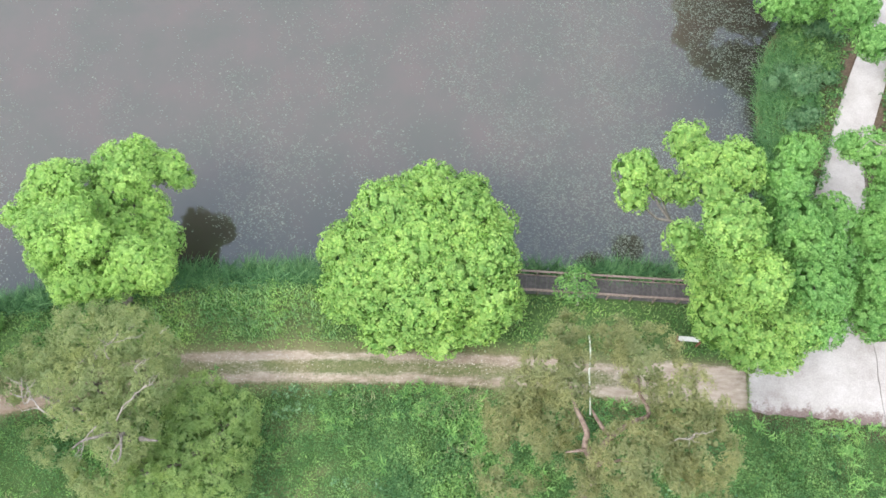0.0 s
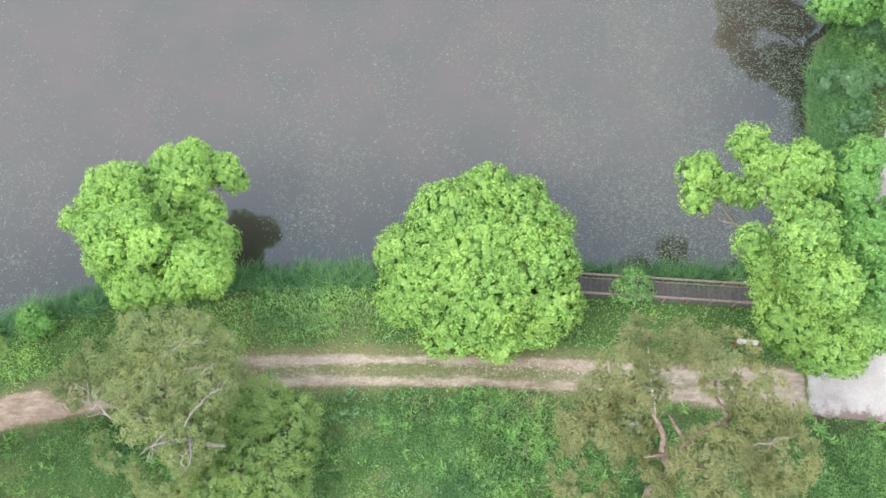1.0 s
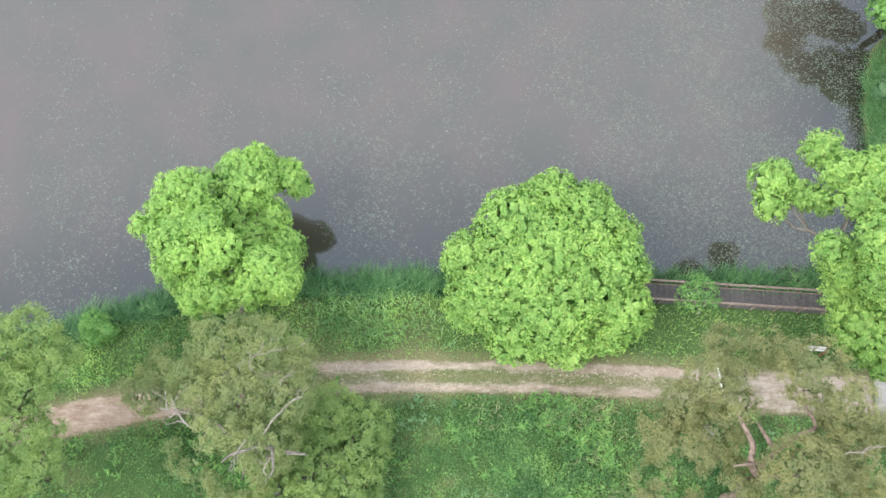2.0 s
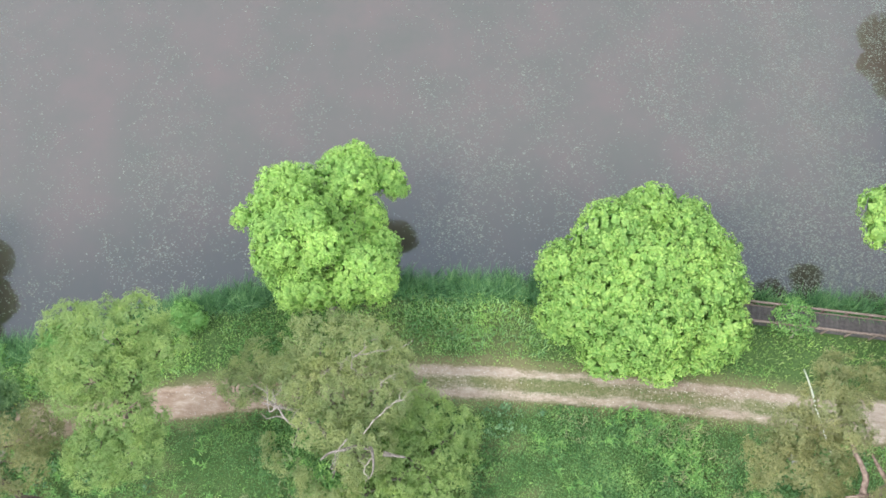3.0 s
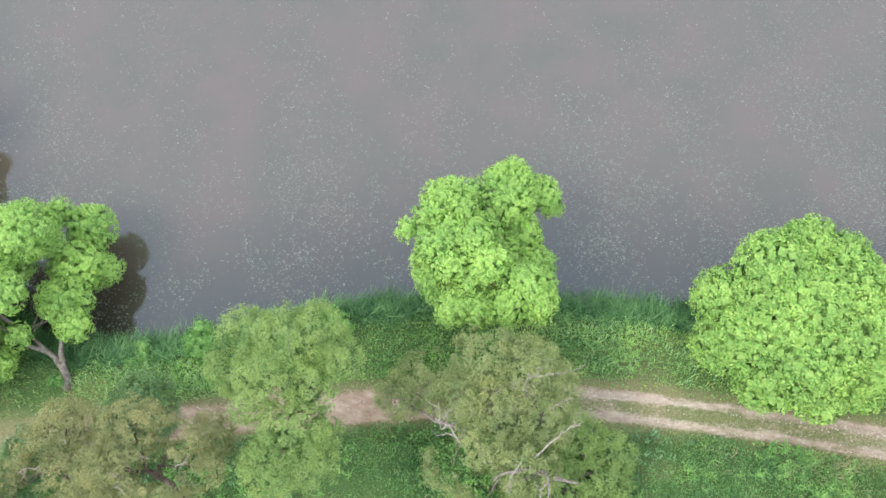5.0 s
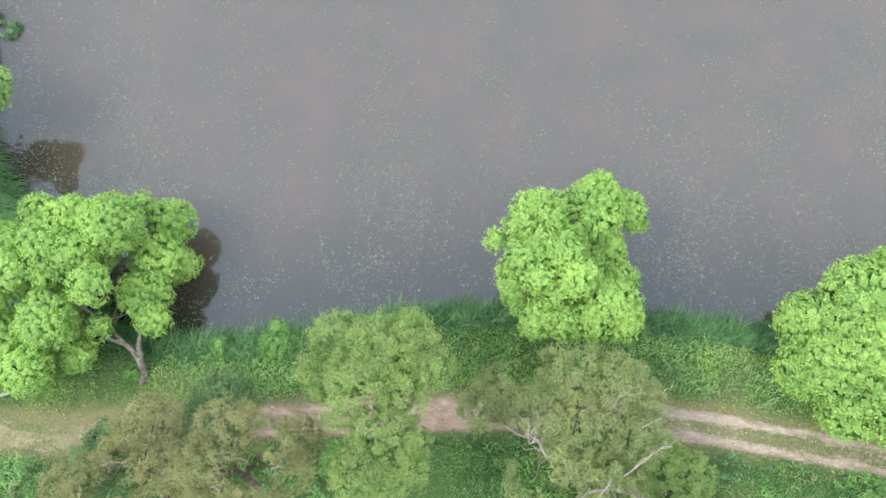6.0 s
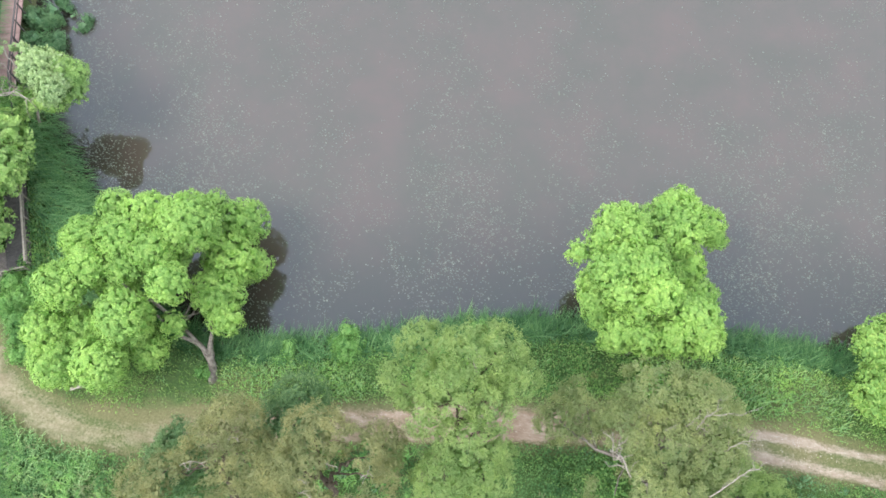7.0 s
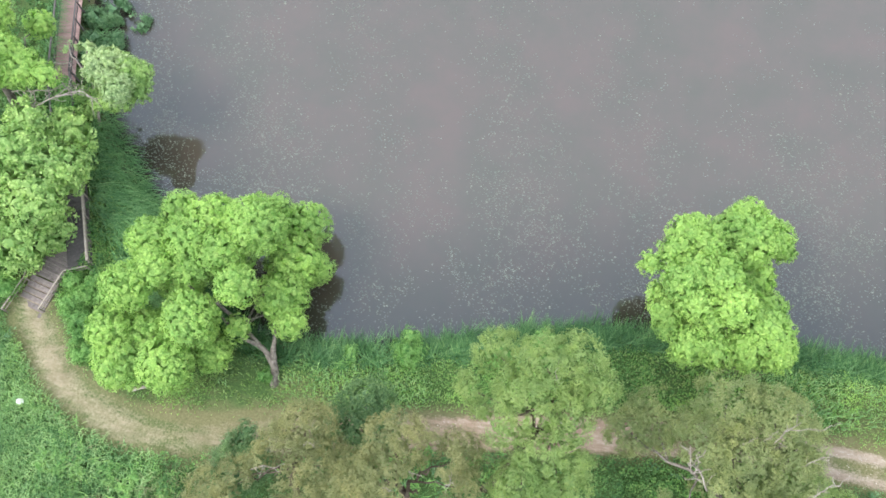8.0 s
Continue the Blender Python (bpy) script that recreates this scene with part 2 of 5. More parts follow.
def part(name, bm, mat, parent, label=""):
    """One mesh, given in world metres, under a thing or a part."""
    me = as_mesh(name, bm)
    if not me.materials:
        me.materials.append(mat)
    ob = new(name, me)
    ob.parent = parent
    at, up = Vector(), parent
    while up:
        at += up.location
        up = up.parent
    ob.matrix_parent_inverse = Matrix.Translation(-at)
    if label:
        ob["label"] = label
    return ob


def single(name, bm, mat, label, category, kind="", group=""):
    me = as_mesh(name, bm)
    me.materials.append(mat)
    return tagged(new(name, me), label, category, group, kind)


def quad_mesh(name, verts, corners=4):
    """Loose faces from an array (faces, corners, 3)."""
    count = len(verts)
    me = bpy.data.meshes.new(name)
    me.vertices.add(count * corners)
    me.vertices.foreach_set("co", np.ascontiguousarray(verts, dtype=np.float32).ravel())
    me.loops.add(count * corners)
    me.loops.foreach_set("vertex_index", np.arange(count * corners, dtype=np.int32))
    me.polygons.add(count)
    me.polygons.foreach_set("loop_start", np.arange(0, count * corners, corners, dtype=np.int32))
    me.update(calc_edges=True)
    return me


def attribute(me, name, values):
    a = me.attributes.new(name, "FLOAT", "POINT")
    a.data.foreach_set("value", np.asarray(values, dtype=np.float32).ravel())


def unit(v):
    return v / np.maximum(np.linalg.norm(v, axis=-1, keepdims=True), 1e-9)


def leaves(rng, at, out, size, shape=0.8, spread=0.7, fold=0.18):
    """One folded leaf at each point, facing roughly outwards."""
    k = len(at)
    n = unit(out + rng.normal(0, spread, (k, 3)))
    t = unit(np.cross(n, rng.normal(0, 1, (k, 3))))
    b = np.cross(n, t)
    s = (size * rng.uniform(0.65, 1.35, (k, 1)))
    lift = n * s * fold
    return np.stack([at - t * s * 0.5, at + b * s * 0.5 * shape + lift, at + t * s * 0.5, at - b * s * 0.5 * shape + lift], axis=1)


def blades(rng, at, height, width, lean, bend=0.5):
    """Arching grass blades, three faces each."""
    k = len(at)
    turn = rng.uniform(0, 2 * np.pi, k)
    d = np.stack([np.cos(turn), np.sin(turn), np.zeros(k)], 1) + lean
    side = unit(np.cross(d, np.array([0, 0, 1.0])))
    h = height * rng.uniform(0.6, 1.25, (k, 1))
    w = width * rng.uniform(0.7, 1.3, (k, 1)) * side
    up = np.array([0, 0, 1.0])
    p0, p1 = at, at + up * h * 0.5 + d * h * bend * 0.18
    p2, p3 = at + up * h * 0.85 + d * h * bend * 0.5, at + up * h * 0.95 + d * h * bend * 0.95
    q = [np.stack([p0 - w, p0 + w, p1 + w, p1 - w], 1), np.stack([p1 - w, p1 + w, p2 + w * 0.7, p2 - w * 0.7], 1), np.stack([p2 - w * 0.7, p2 + w * 0.7, p3 + w * 0.1, p3 - w * 0.1], 1)]
    return np.concatenate(q)


def blade_mesh(name, rng, at, height, width, lean, bend=0.5):
    """As blades(), welded so that each blade is one island."""
    q = blades(rng, at, height, width, lean, bend)
    k = len(at)
    a, b, c = q[:k], q[k:2 * k], q[2 * k:]
    v = np.stack([a[:, 0], a[:, 1], a[:, 2], a[:, 3], b[:, 2], b[:, 3], c[:, 2], c[:, 3]], 1).reshape(-1, 3)
    base = (np.arange(k) * 8)[:, None]
    f = np.concatenate([base + np.array([[0, 1, 2, 3]]), base + np.array([[3, 2, 4, 5]]), base + np.array([[5, 4, 6, 7]])])
    me = bpy.data.meshes.new(name)
    me.vertices.add(len(v))
    me.vertices.foreach_set("co", v.astype(np.float32).ravel())
    me.loops.add(f.size)
    me.loops.foreach_set("vertex_index", f.astype(np.int32).ravel())
    me.polygons.add(len(f))
    me.polygons.foreach_set("loop_start", np.arange(0, f.size, 4, dtype=np.int32))
    me.update(calc_edges=True)
    attribute(me, "leaf_tone", np.repeat(rng.uniform(0, 1, k), 8))
    return me


def tube(bm, points, radii, sides=8, wobble=0.0, rng=None):
    """A tapered round limb along points."""
    rings = []
    pts = [Vector(p) for p in points]
    for i, (p, r) in enumerate(zip(pts, radii)):
        d = (pts[min(i + 1, len(pts) - 1)] - pts[max(i - 1, 0)]).normalized()
        s = d.cross(Vector((0.31, 0.87, 0.38))).normalized()
        u = d.cross(s)
        ring = []
        for k in range(sides):
            a = 2 * math.pi * k / sides
            rr = r * (1 + (rng.uniform(-wobble, wobble) if rng is not None else 0))
            ring.append(bm.verts.new(p + s * math.cos(a) * rr + u * math.sin(a) * rr))
        rings.append(ring)
    for a, b in zip(rings, rings[1:]):
        for k in range(sides):
            bm.faces.new((a[k], a[(k + 1) % sides], b[(k + 1) % sides], b[k]))
    bm.faces.new(list(reversed(rings[0])))
    bm.faces.new(rings[-1])
    for f in bm.faces:
        f.smooth = True
    return bm


def eased(points, radii, fine=4):
    """A smooth line through points, with the radii to match."""
    p = np.array(points, float)
    p = np.concatenate([[2 * p[0] - p[1]], p, [2 * p[-1] - p[-2]]])
    line, thick = [], []
    for k in range(1, len(p) - 2):
        for f in np.linspace(0, 1, fine, endpoint=False):
            a, b, c, d = p[k - 1:k + 3]
            line.append(0.5 * (2 * b + (c - a) * f + (2 * a - 5 * b + 4 * c - d) * f * f + (3 * b - a - 3 * c + d) * f ** 3))
            thick.append(radii[k - 1] + (radii[k] - radii[k - 1]) * f)
    return line + [p[-2]], thick + [radii[-1]]


def bent(rng, a, b, steps, sag, up=0.0):
    """A crooked line from a to b."""
    a, b = np.array(a, float), np.array(b, float)
    f = np.linspace(0, 1, steps + 1)[:, None]
    p = a + (b - a) * f
    p[1:-1] += rng.normal(0, sag, (steps - 1, 3)) * np.linalg.norm(b - a)
    p[:, 2] += up * np.sin(np.pi * f[:, 0])
    return p


def box(bm, size, m, bevel=0.0):
    made = bmesh.ops.create_cube(bm, size=1.0, matrix=m @ Matrix.Diagonal((*size, 1)))
    if bevel:
        edges = list({e for v in made["verts"] for e in v.link_edges})
        bmesh.ops.bevel(bm, geom=edges, offset=bevel, segments=1, affect="EDGES")
    return bm


# ---- the lie of the land ----
WATER_Z = -0.55
SHORE_X = np.array([-200, -95, -82, -73.9, -69.2, -66.8, -63.2, -57, -52, -49.4, -45.5, -41.7, -36, -32.3, -27, -17, -8.5, 6, 14, 17.5, 21.0, 22.9, 23.7, 24.2, 25.2, 27.4, 29.5, 36, 60, 200])
SHORE_Y = np.array([150, 90, 52, 34.5, 25.2, 22.6, 18.8, 13.0, 10.6, 10.2, 10.9, 11.9, 13.6, 15.1, 16.3, 17.6, 17.8, 17.6, 17.6, 17.4, 19.0, 22.2, 26.5, 31.5, 35.0, 37.2, 41, 60, 100, 160])
LANE_X = np.array([24, 20.4, 16, 12.3, 6.6, 0, -5, -11.4, -18, -23, -28.2, -34.4, -40.5, -48, -52.5, -55.5, -58.5, -61.3, -63.9, -65.5, -67.0, -68.2])
LANE_Y = np.array([8.8, 9.0, 9.4, 9.5, 10.05, 10.35, 10.45, 10.5, 10.3, 9.5, 8.55, 7.3, 6.0, 3.95, 2.75, 2.4, 2.5, 3.3, 4.75, 6.4, 8.0, 9.6])
NORTH_X = np.array([23.6, 25.8, 27.4, 28.4, 29.3, 30.5, 32.4, 34.4, 40])
NORTH_Y = np.array([10.5, 14.5, 18.5, 21.8, 24.8, 28.9, 34.0, 40.0, 55])
RNG = np.random.default_rng(7)
WAVE = [(RNG.uniform(0, 2 * np.pi), RNG.uniform(0, 6.28), 0.25 * 1.7 ** (i % 7)) for i in range(28)]


def ripple(x, y):
    """Smooth noise in about -1..1."""
    s = 0
    tot = 0
    for a, p, k in WAVE:
        w = 1 / k ** 0.6
        s = s + w * np.sin((x * np.cos(a) + y * np.sin(a)) * k + p + 1.5 * np.sin(0.31 * k * (y * np.cos(a) - x * np.sin(a))))
        tot += w * w
    return s / np.sqrt(tot * 0.5) * 0.6


def to_line(x, y, lx, ly):
    """Distance to a bent line, its sign telling the side, and how far along its x the nearest place lies."""
    best = np.full(x.shape, 1e9)
    side = np.zeros(x.shape)
    place = np.zeros(x.shape)
    for ax, ay, bx, by in zip(lx, ly, lx[1:], ly[1:]):
        dx, dy = bx - ax, by - ay
        f = np.clip(((x - ax) * dx + (y - ay) * dy) / (dx * dx + dy * dy), 0, 1)
        px, py = ax + f * dx, ay + f * dy
        d = np.hypot(x - px, y - py)
        near = d < best
        best = np.where(near, d, best)
        side = np.where(near, np.sign(dx * (y - ay) - dy * (x - ax)), side)
        place = np.where(near, px, place)
    return best * side, place


def pond(x, y):
    """Metres out into the pond (minus: on land)."""
    return to_line(x, y, SHORE_X, SHORE_Y)[0]


def smooth(a, b, v):
    f = np.clip((v - a) / (b - a), 0, 1)
    return f * f * (3 - 2 * f)


def land(x, y):
    d = pond(x, y)
    z = 0.9 - 1.7 * smooth(-2.0, 0.8, d) - 0.9 * smooth(0.8, 5, d)
    return z + 0.05 * ripple(x, y) * smooth(1.0, -1.0, d)


def tracks(x, y):
    s, px = to_line(x, y, LANE_X, LANE_Y)
    two = np.exp(-((np.abs(s) - 0.82) / 0.33) ** 2) + 0.34 * (np.abs(s) < 0.8)
    one = 0.66 * np.exp(-(s / 1.35) ** 2)
    full = np.exp(-(s / 1.5) ** 8)
    west, east, gap = smooth(-42, -50, px), smooth(10, 14, px), smooth(-21, -26, px) * smooth(-46, -41, px)
    d = two * (1 - west) * (1 - east) * (1 - 0.75 * gap) + one * west + full * 0.9 * east * (x < 20.3) + 0.75 * gap * np.exp(-(s / 1.2) ** 4)
    return np.clip(d, 0, 1), s, px


def axis(lo, hi, step, far):
    mid = np.arange(lo, hi + step / 2, step)
    grow = step * 1.35 ** np.arange(1, 40)
    out = np.cumsum(grow)
    out = out[out < far]
    return np.concatenate([(lo - out)[::-1], mid, hi + out])


def grid_mesh(name, gx, gy, height):
    xx, yy = np.meshgrid(gx, gy)
    zz = height(xx, yy)
    nx, ny = len(gx), len(gy)
    i = (np.arange(ny - 1)[:, None] * nx + np.arange(nx - 1)[None]).ravel()
    f = np.stack([i, i + 1, i + nx + 1, i + nx], 1)
    me = bpy.data.meshes.new(name)
    me.vertices.add(nx * ny)
    me.vertices.foreach_set("co", np.stack([xx, yy, zz], -1).astype(np.float32).ravel())
    me.loops.add(f.size)
    me.loops.foreach_set("vertex_index", f.astype(np.int32).ravel())
    me.polygons.add(len(f))
    me.polygons.foreach_set("loop_start", np.arange(0, f.size, 4, dtype=np.int32))
    me.polygons.foreach_set("use_smooth", np.ones(len(f), dtype=bool))
    me.update(calc_edges=True)
    return me, xx, yy


me, gx, gy = grid_mesh("ground", axis(-76, 40, 0.3, 2500), axis(-14, 22, 0.22, 2500), land)
dirt, lane_side, lane_x = tracks(gx, gy)
attribute(me, "straw", smooth(-43, -50, lane_x))
attribute(me, "rust", smooth(-20, -25, lane_x) * smooth(-47, -42, lane_x) + 0.35 * np.exp(-((np.abs(lane_side) - 1.25) / 0.3) ** 2))
attribute(me, "pale", np.clip(smooth(2, 14, lane_x) + 0.7 * np.exp(-((lane_x + 8) / 6) ** 2), 0, 1))
attribute(me, "dirt", np.clip(dirt * (0.88 + 0.3 * ripple(gx * 1.5, gy * 3.0)), 0, 1))
lane_gap = np.abs(to_line(gx, gy, NORTH_X, NORTH_Y)[0])
mud = smooth(3.1, 1.7, lane_gap) * (gy > 11)
mud = np.maximum(mud, smooth(1.1, 0.3, np.abs(gy - (7.0 - 0.1 * (gx - 24)) + 0.25)) * (gx > 20.3))
mud = np.maximum(mud, np.exp(-((gx + 53.9) / 0.6) ** 4 - ((gy + 0.2) / 1.3) ** 4))
mud = np.maximum(mud, 0.9 * smooth(-0.7, 0.1, pond(gx, gy)))
attribute(me, "mud", np.clip(mud * (0.75 + 0.35 * ripple(gx * 2, gy * 2)), 0, 1))
dry = smooth(0.1, 0.7, ripple(gx * 0.7 + 40, gy * 1.2)) * 0.5 + 0.8 * np.exp(-((np.abs(lane_side) - 1.3) / 0.6) ** 2) + 0.75 * np.exp(-(lane_side / 0.6) ** 2)
attribute(me, "dry", np.clip(dry, 0, 1))
single("ground", me, GROUND, "grassy ground with worn bare soil beside a pond", "ground", "structure")

me, wx, wy = grid_mesh("water", axis(-84, 40, 1.0, 60), axis(8, 75, 1.0, 60), lambda x, y: 0 * x + WATER_Z)
attribute(me, "silt", smooth(-1.0, 13.0, pond(wx, wy) + 0.4 * ripple(wx * 0.6, wy * 0.6)))
single("water", me, WATER, "still murky grey-brown pond water mirroring the sky", "water", "structure")


# ---- the concrete road ----
def slab(outline, top, thick, rough_edge):
    bm = bmesh.new()
    pts = []
    for (ax, ay), (bx, by) in zip(outline, outline[1:] + outline[:1]):
        steps = max(1, int(math.hypot(bx - ax, by - ay) / 0.35))
        for k in range(steps):
            x, y = ax + (bx - ax) * k / steps, ay + (by - ay) * k / steps
            j = rough_edge * float(ripple(np.array(x * 3.0), np.array(y * 3.0))) if k else 0
            pts.append((x + j * 0.5, y + j))
    low = [bm.verts.new((x, y, top - thick)) for x, y in pts]
    high = [bm.verts.new((x, y, top)) for x, y in pts]
    bm.faces.new(high)
    for k in range(len(pts)):
        j = (k + 1) % len(pts)
        bm.faces.new((low[k], low[j], high[j], high[k]))
    bmesh.ops.recalc_face_normals(bm, faces=bm.faces)
    return bm


road = thing("road", (24, 9, 0.9), "pale worn concrete road with stained broken edges", "road", kind="structure")
part("slab", slab([(20.55, 10.5), (20.3, 7.65), (24.1, 7.1), (28.9, 6.6), (29.0, 12.3), (27.95, 12.8), (27.7, 14.0), (25.2, 14.6), (23.2, 13.4), (21.6, 11.6)], 1.02, 0.25, 0.2), CONCRETE, road)
part("slab", slab([(28.94, 6.6), (48, 4.7), (48, 10.9), (29.9, 12.2), (29.04, 12.3)], 1.02, 0.25, 0.2), CONCRETE, road)
part("slab", slab([(25.25, 14.63), (27.68, 14.03), (29.2, 18.4), (29.8, 20.9), (30.6, 24.0), (31.8, 28.5), (33.2, 31.8), (36.3, 39), (43, 54), (40.5, 55), (34.5, 41), (32.5, 36.3), (30.8, 32.8), (29.3, 29.5), (27.9, 25.8), (26.8, 23.1), (25.75, 19)], 1.0, 0.25, 0.14), LANE, road)


# ---- trees ----
def tufts(rng, at, out, radius, per, size, shape, spread, name):
    """Round tufts of leaves: per leaves over the outer half of each tuft, each tuft a shade of its own."""
    rep = np.repeat(np.arange(len(at)), per)
    r = radius * rng.uniform(0.6, 1.35, len(at))
    d = unit(out[rep] * 0.8 + rng.normal(0, 0.75, (len(rep), 3)))
    p = at[rep] + d * (r[rep] * rng.uniform(0.75, 1.1, len(rep)))[:, None]
    made = quad_mesh(name, leaves(rng, p, d + np.array([0, 0, 0.25]), size, shape, spread))
    attribute(made, "leaf_tone", np.repeat(rng.uniform(0, 1, len(at))[rep], 4))
    return made


def sphere_dirs(rng, count, jitter):
    """Evenly spread directions, shaken a little."""
    k = np.arange(count) + 0.5
    z = 1 - 2 * k / count
    a = k * 2.399963 + rng.uniform(0, 6.28)
    w = np.sqrt(1 - z * z)
    return unit(np.stack([w * np.cos(a), w * np.sin(a), z], 1) + rng.normal(0, jitter, (count, 3)))


def gaps(p):
    """High where a crown is open."""
    return ripple(p[:, 0] * 2.0 + 0.3 * p[:, 2], p[:, 1] * 2.0)


def crown_mesh(name, rng, lobes, size, shape, per, spread, hollow=0.0, tuft=0.34, scale=1.0, billow=0.85, back=1.35, splay=1.0, fuzz=0.05):
    """Rounded lobes swelling into small billows, covered with tufts of leaves over a layer of broader ones, and gaps."""
    balls = np.array([(x, y, z, r * scale) for x, y, z, r in lobes])
    mid, rad = balls[:, :3], balls[:, 3]
    at, out, core, core_out = [], [], [], []
    for i, (c, r) in enumerate(zip(mid, rad)):
        deep = sphere_dirs(rng, int(40 * r * r / 0.5 ** 2), 0.1)
        if hollow:
            deep = deep[gaps(c + deep * r * 0.72) < 1.0 - 1.3 * hollow]
        core.append(c + deep * (r * 0.72))
        core_out.append(deep)
        swell = min(billow, 0.7 * r)
        n = sphere_dirs(rng, int(4 * np.pi * r * r / tuft ** 2), 0.5 * tuft / r)
        knob = sphere_dirs(rng, max(7, int(4 * np.pi * r * r / (1.35 * swell) ** 2)), 0.35 * swell / r)
        q = swell * rng.uniform(0.6, 1.2, len(knob))
        heart = knob * (r - 0.72 * q + rng.normal(0, 0.15 * swell, len(knob)))[:, None]
        along = n @ heart.T
        inside = q ** 2 - (np.sum(heart ** 2, 1) - along ** 2)
        reach = np.where(inside > 0, along + np.sqrt(np.maximum(inside, 0)), 0)
        best = reach.argmax(1)
        far = np.maximum(reach.max(1), 0.8 * r)
        face = np.where((reach.max(1) > 0.8 * r)[:, None], unit(n * far[:, None] - heart[best]), n)
        p = c + n * far[:, None] * np.array([1, 1, 0.94])
        face = unit(0.75 * face + 0.25 * n)
        keep = (n[:, 2] > -0.4) | (rng.uniform(size=len(n)) < 0.45)
        for j in np.nonzero(np.linalg.norm(mid - c, axis=1) < rad + r)[0]:
            if j != i:
                keep &= np.linalg.norm(p - mid[j], axis=1) > rad[j] * 0.93
        if hollow:
            keep &= gaps(p) < 1.1 - 1.3 * hollow + rng.normal(0, 0.08, len(p))
        at.append(p[keep])
        out.append(face[keep])
    at, out = np.concatenate(at), np.concatenate(out)
    rep = np.repeat(np.arange(len(at)), per)
    o = out[rep]
    t = unit(np.cross(o, rng.normal(0, 1, (len(rep), 3))))
    rho = np.sqrt(rng.uniform(0, 1, len(rep)))[:, None]
    wide = (tuft * rng.uniform(0.4, 0.95, len(at)))[rep][:, None]
    p = at[rep] + t * rho * wide + o * (0.6 * splay * tuft * (1 - rho ** 2) + rng.uniform(-0.04, 1, (len(rep), 1)) ** 3 * fuzz)
    skin = leaves(rng, p, o + t * rho * splay + np.array([0, 0, 0.15]), size, shape, spread)
    inner = leaves(rng, at - out * 0.36 * tuft, out, tuft * back, 0.9, 0.1, 0.0)
    depth = leaves(rng, np.concatenate(core), np.concatenate(core_out), 0.45 * min(back, 1.0), 0.9, 0.25)
    made = quad_mesh(name, np.concatenate([skin, inner, depth]))
    # Young tips paler; inner and core leaves coloured darker, deepening shade between tufts.
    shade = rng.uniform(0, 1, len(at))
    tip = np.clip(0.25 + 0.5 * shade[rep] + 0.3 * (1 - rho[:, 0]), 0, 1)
    attribute(made, "leaf_tone", np.concatenate([np.repeat(tip, 4), np.repeat(0.2 + 0.35 * shade, 4), np.full(len(depth) * 4, 0.2)]))
    return made


def dead_branch(root, rng, a, b, girth, twigs=7, mat=None):
    """A bare bleached branch with forked twigs."""
    line = bent(rng, a, b, 5, 0.06)
    size = np.linalg.norm(line[-1] - line[0])
    bm = tube(bmesh.new(), line, np.linspace(girth, girth * 0.3, 6), 6, 0.1, rng)
    for k in range(twigs):
        start = line[1 + k % 5]
        d = unit(unit(line[-1] - line[0]) + rng.normal(0, 0.6, 3))
        tip = start + d * size * rng.uniform(0.25, 0.5)
        tube(bm, bent(rng, start, tip, 3, 0.08), np.linspace(girth * 0.45, girth * 0.15, 4), 5)
    return part("dead_branch", bm, mat or DEADWOOD, root, "bleached bare dead branch")


def tree(name, base, fork, lobes, leaf, bark, label, category, seed, size=0.115, shape=0.8, per=19, spread=0.3, girth=0.3, hollow=0.0, limbs=12, tuft=0.29, mains=4, scale=0.9, billow=0.85, back=1.45, splay=1.0, fuzz=0.16, group=""):
    rng = np.random.default_rng(seed)
    root = thing(name, base, label, category, group)
    foot = np.array(base, float) - np.array([0, 0, 0.25])
    fork = np.array(fork, float)
    line = bent(rng, foot, fork, 6, 0.02)
    radii = [girth * 1.45, girth * 1.22] + list(np.linspace(girth * 1.1, girth * 0.85, 5))
    part("trunk", tube(bmesh.new(), line, radii, 10, 0.12, rng), bark, root)
    goals = [np.array(o[:3]) - np.array([0, 0, 0.15 * o[3]]) for o in sorted(lobes, key=lambda o: -o[3])[:limbs]]
    high = [g for g in goals if g[2] > fork[2] + 2.5] or goals
    lead = [max(high, key=lambda g: np.linalg.norm(g - fork))]
    while len(lead) < min(mains, len(high)):
        lead.append(max(high, key=lambda g: min(np.linalg.norm(g - o) for o in lead)))
    lines = []
    for g in lead:
        lines.append(bent(rng, fork, g, 8, 0.03, 0.1 * np.linalg.norm(g - fork)))
        part("limb", tube(bmesh.new(), *eased(lines[-1], np.linspace(girth * 0.62, 0.05, 9), 2), 7, 0.08, rng), bark, root)
    for g in goals:
        if any(g is o for o in lead):
            continue
        start = min((p for o in lines for p in o[2:6]), key=lambda p: np.linalg.norm(p - g))
        part("branch", tube(bmesh.new(), bent(rng, start, g, 4, 0.05), np.linspace(girth * 0.28, 0.03, 5), 6, 0.1, rng), bark, root)
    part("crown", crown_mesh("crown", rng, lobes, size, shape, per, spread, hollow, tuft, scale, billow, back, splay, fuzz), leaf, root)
    return root


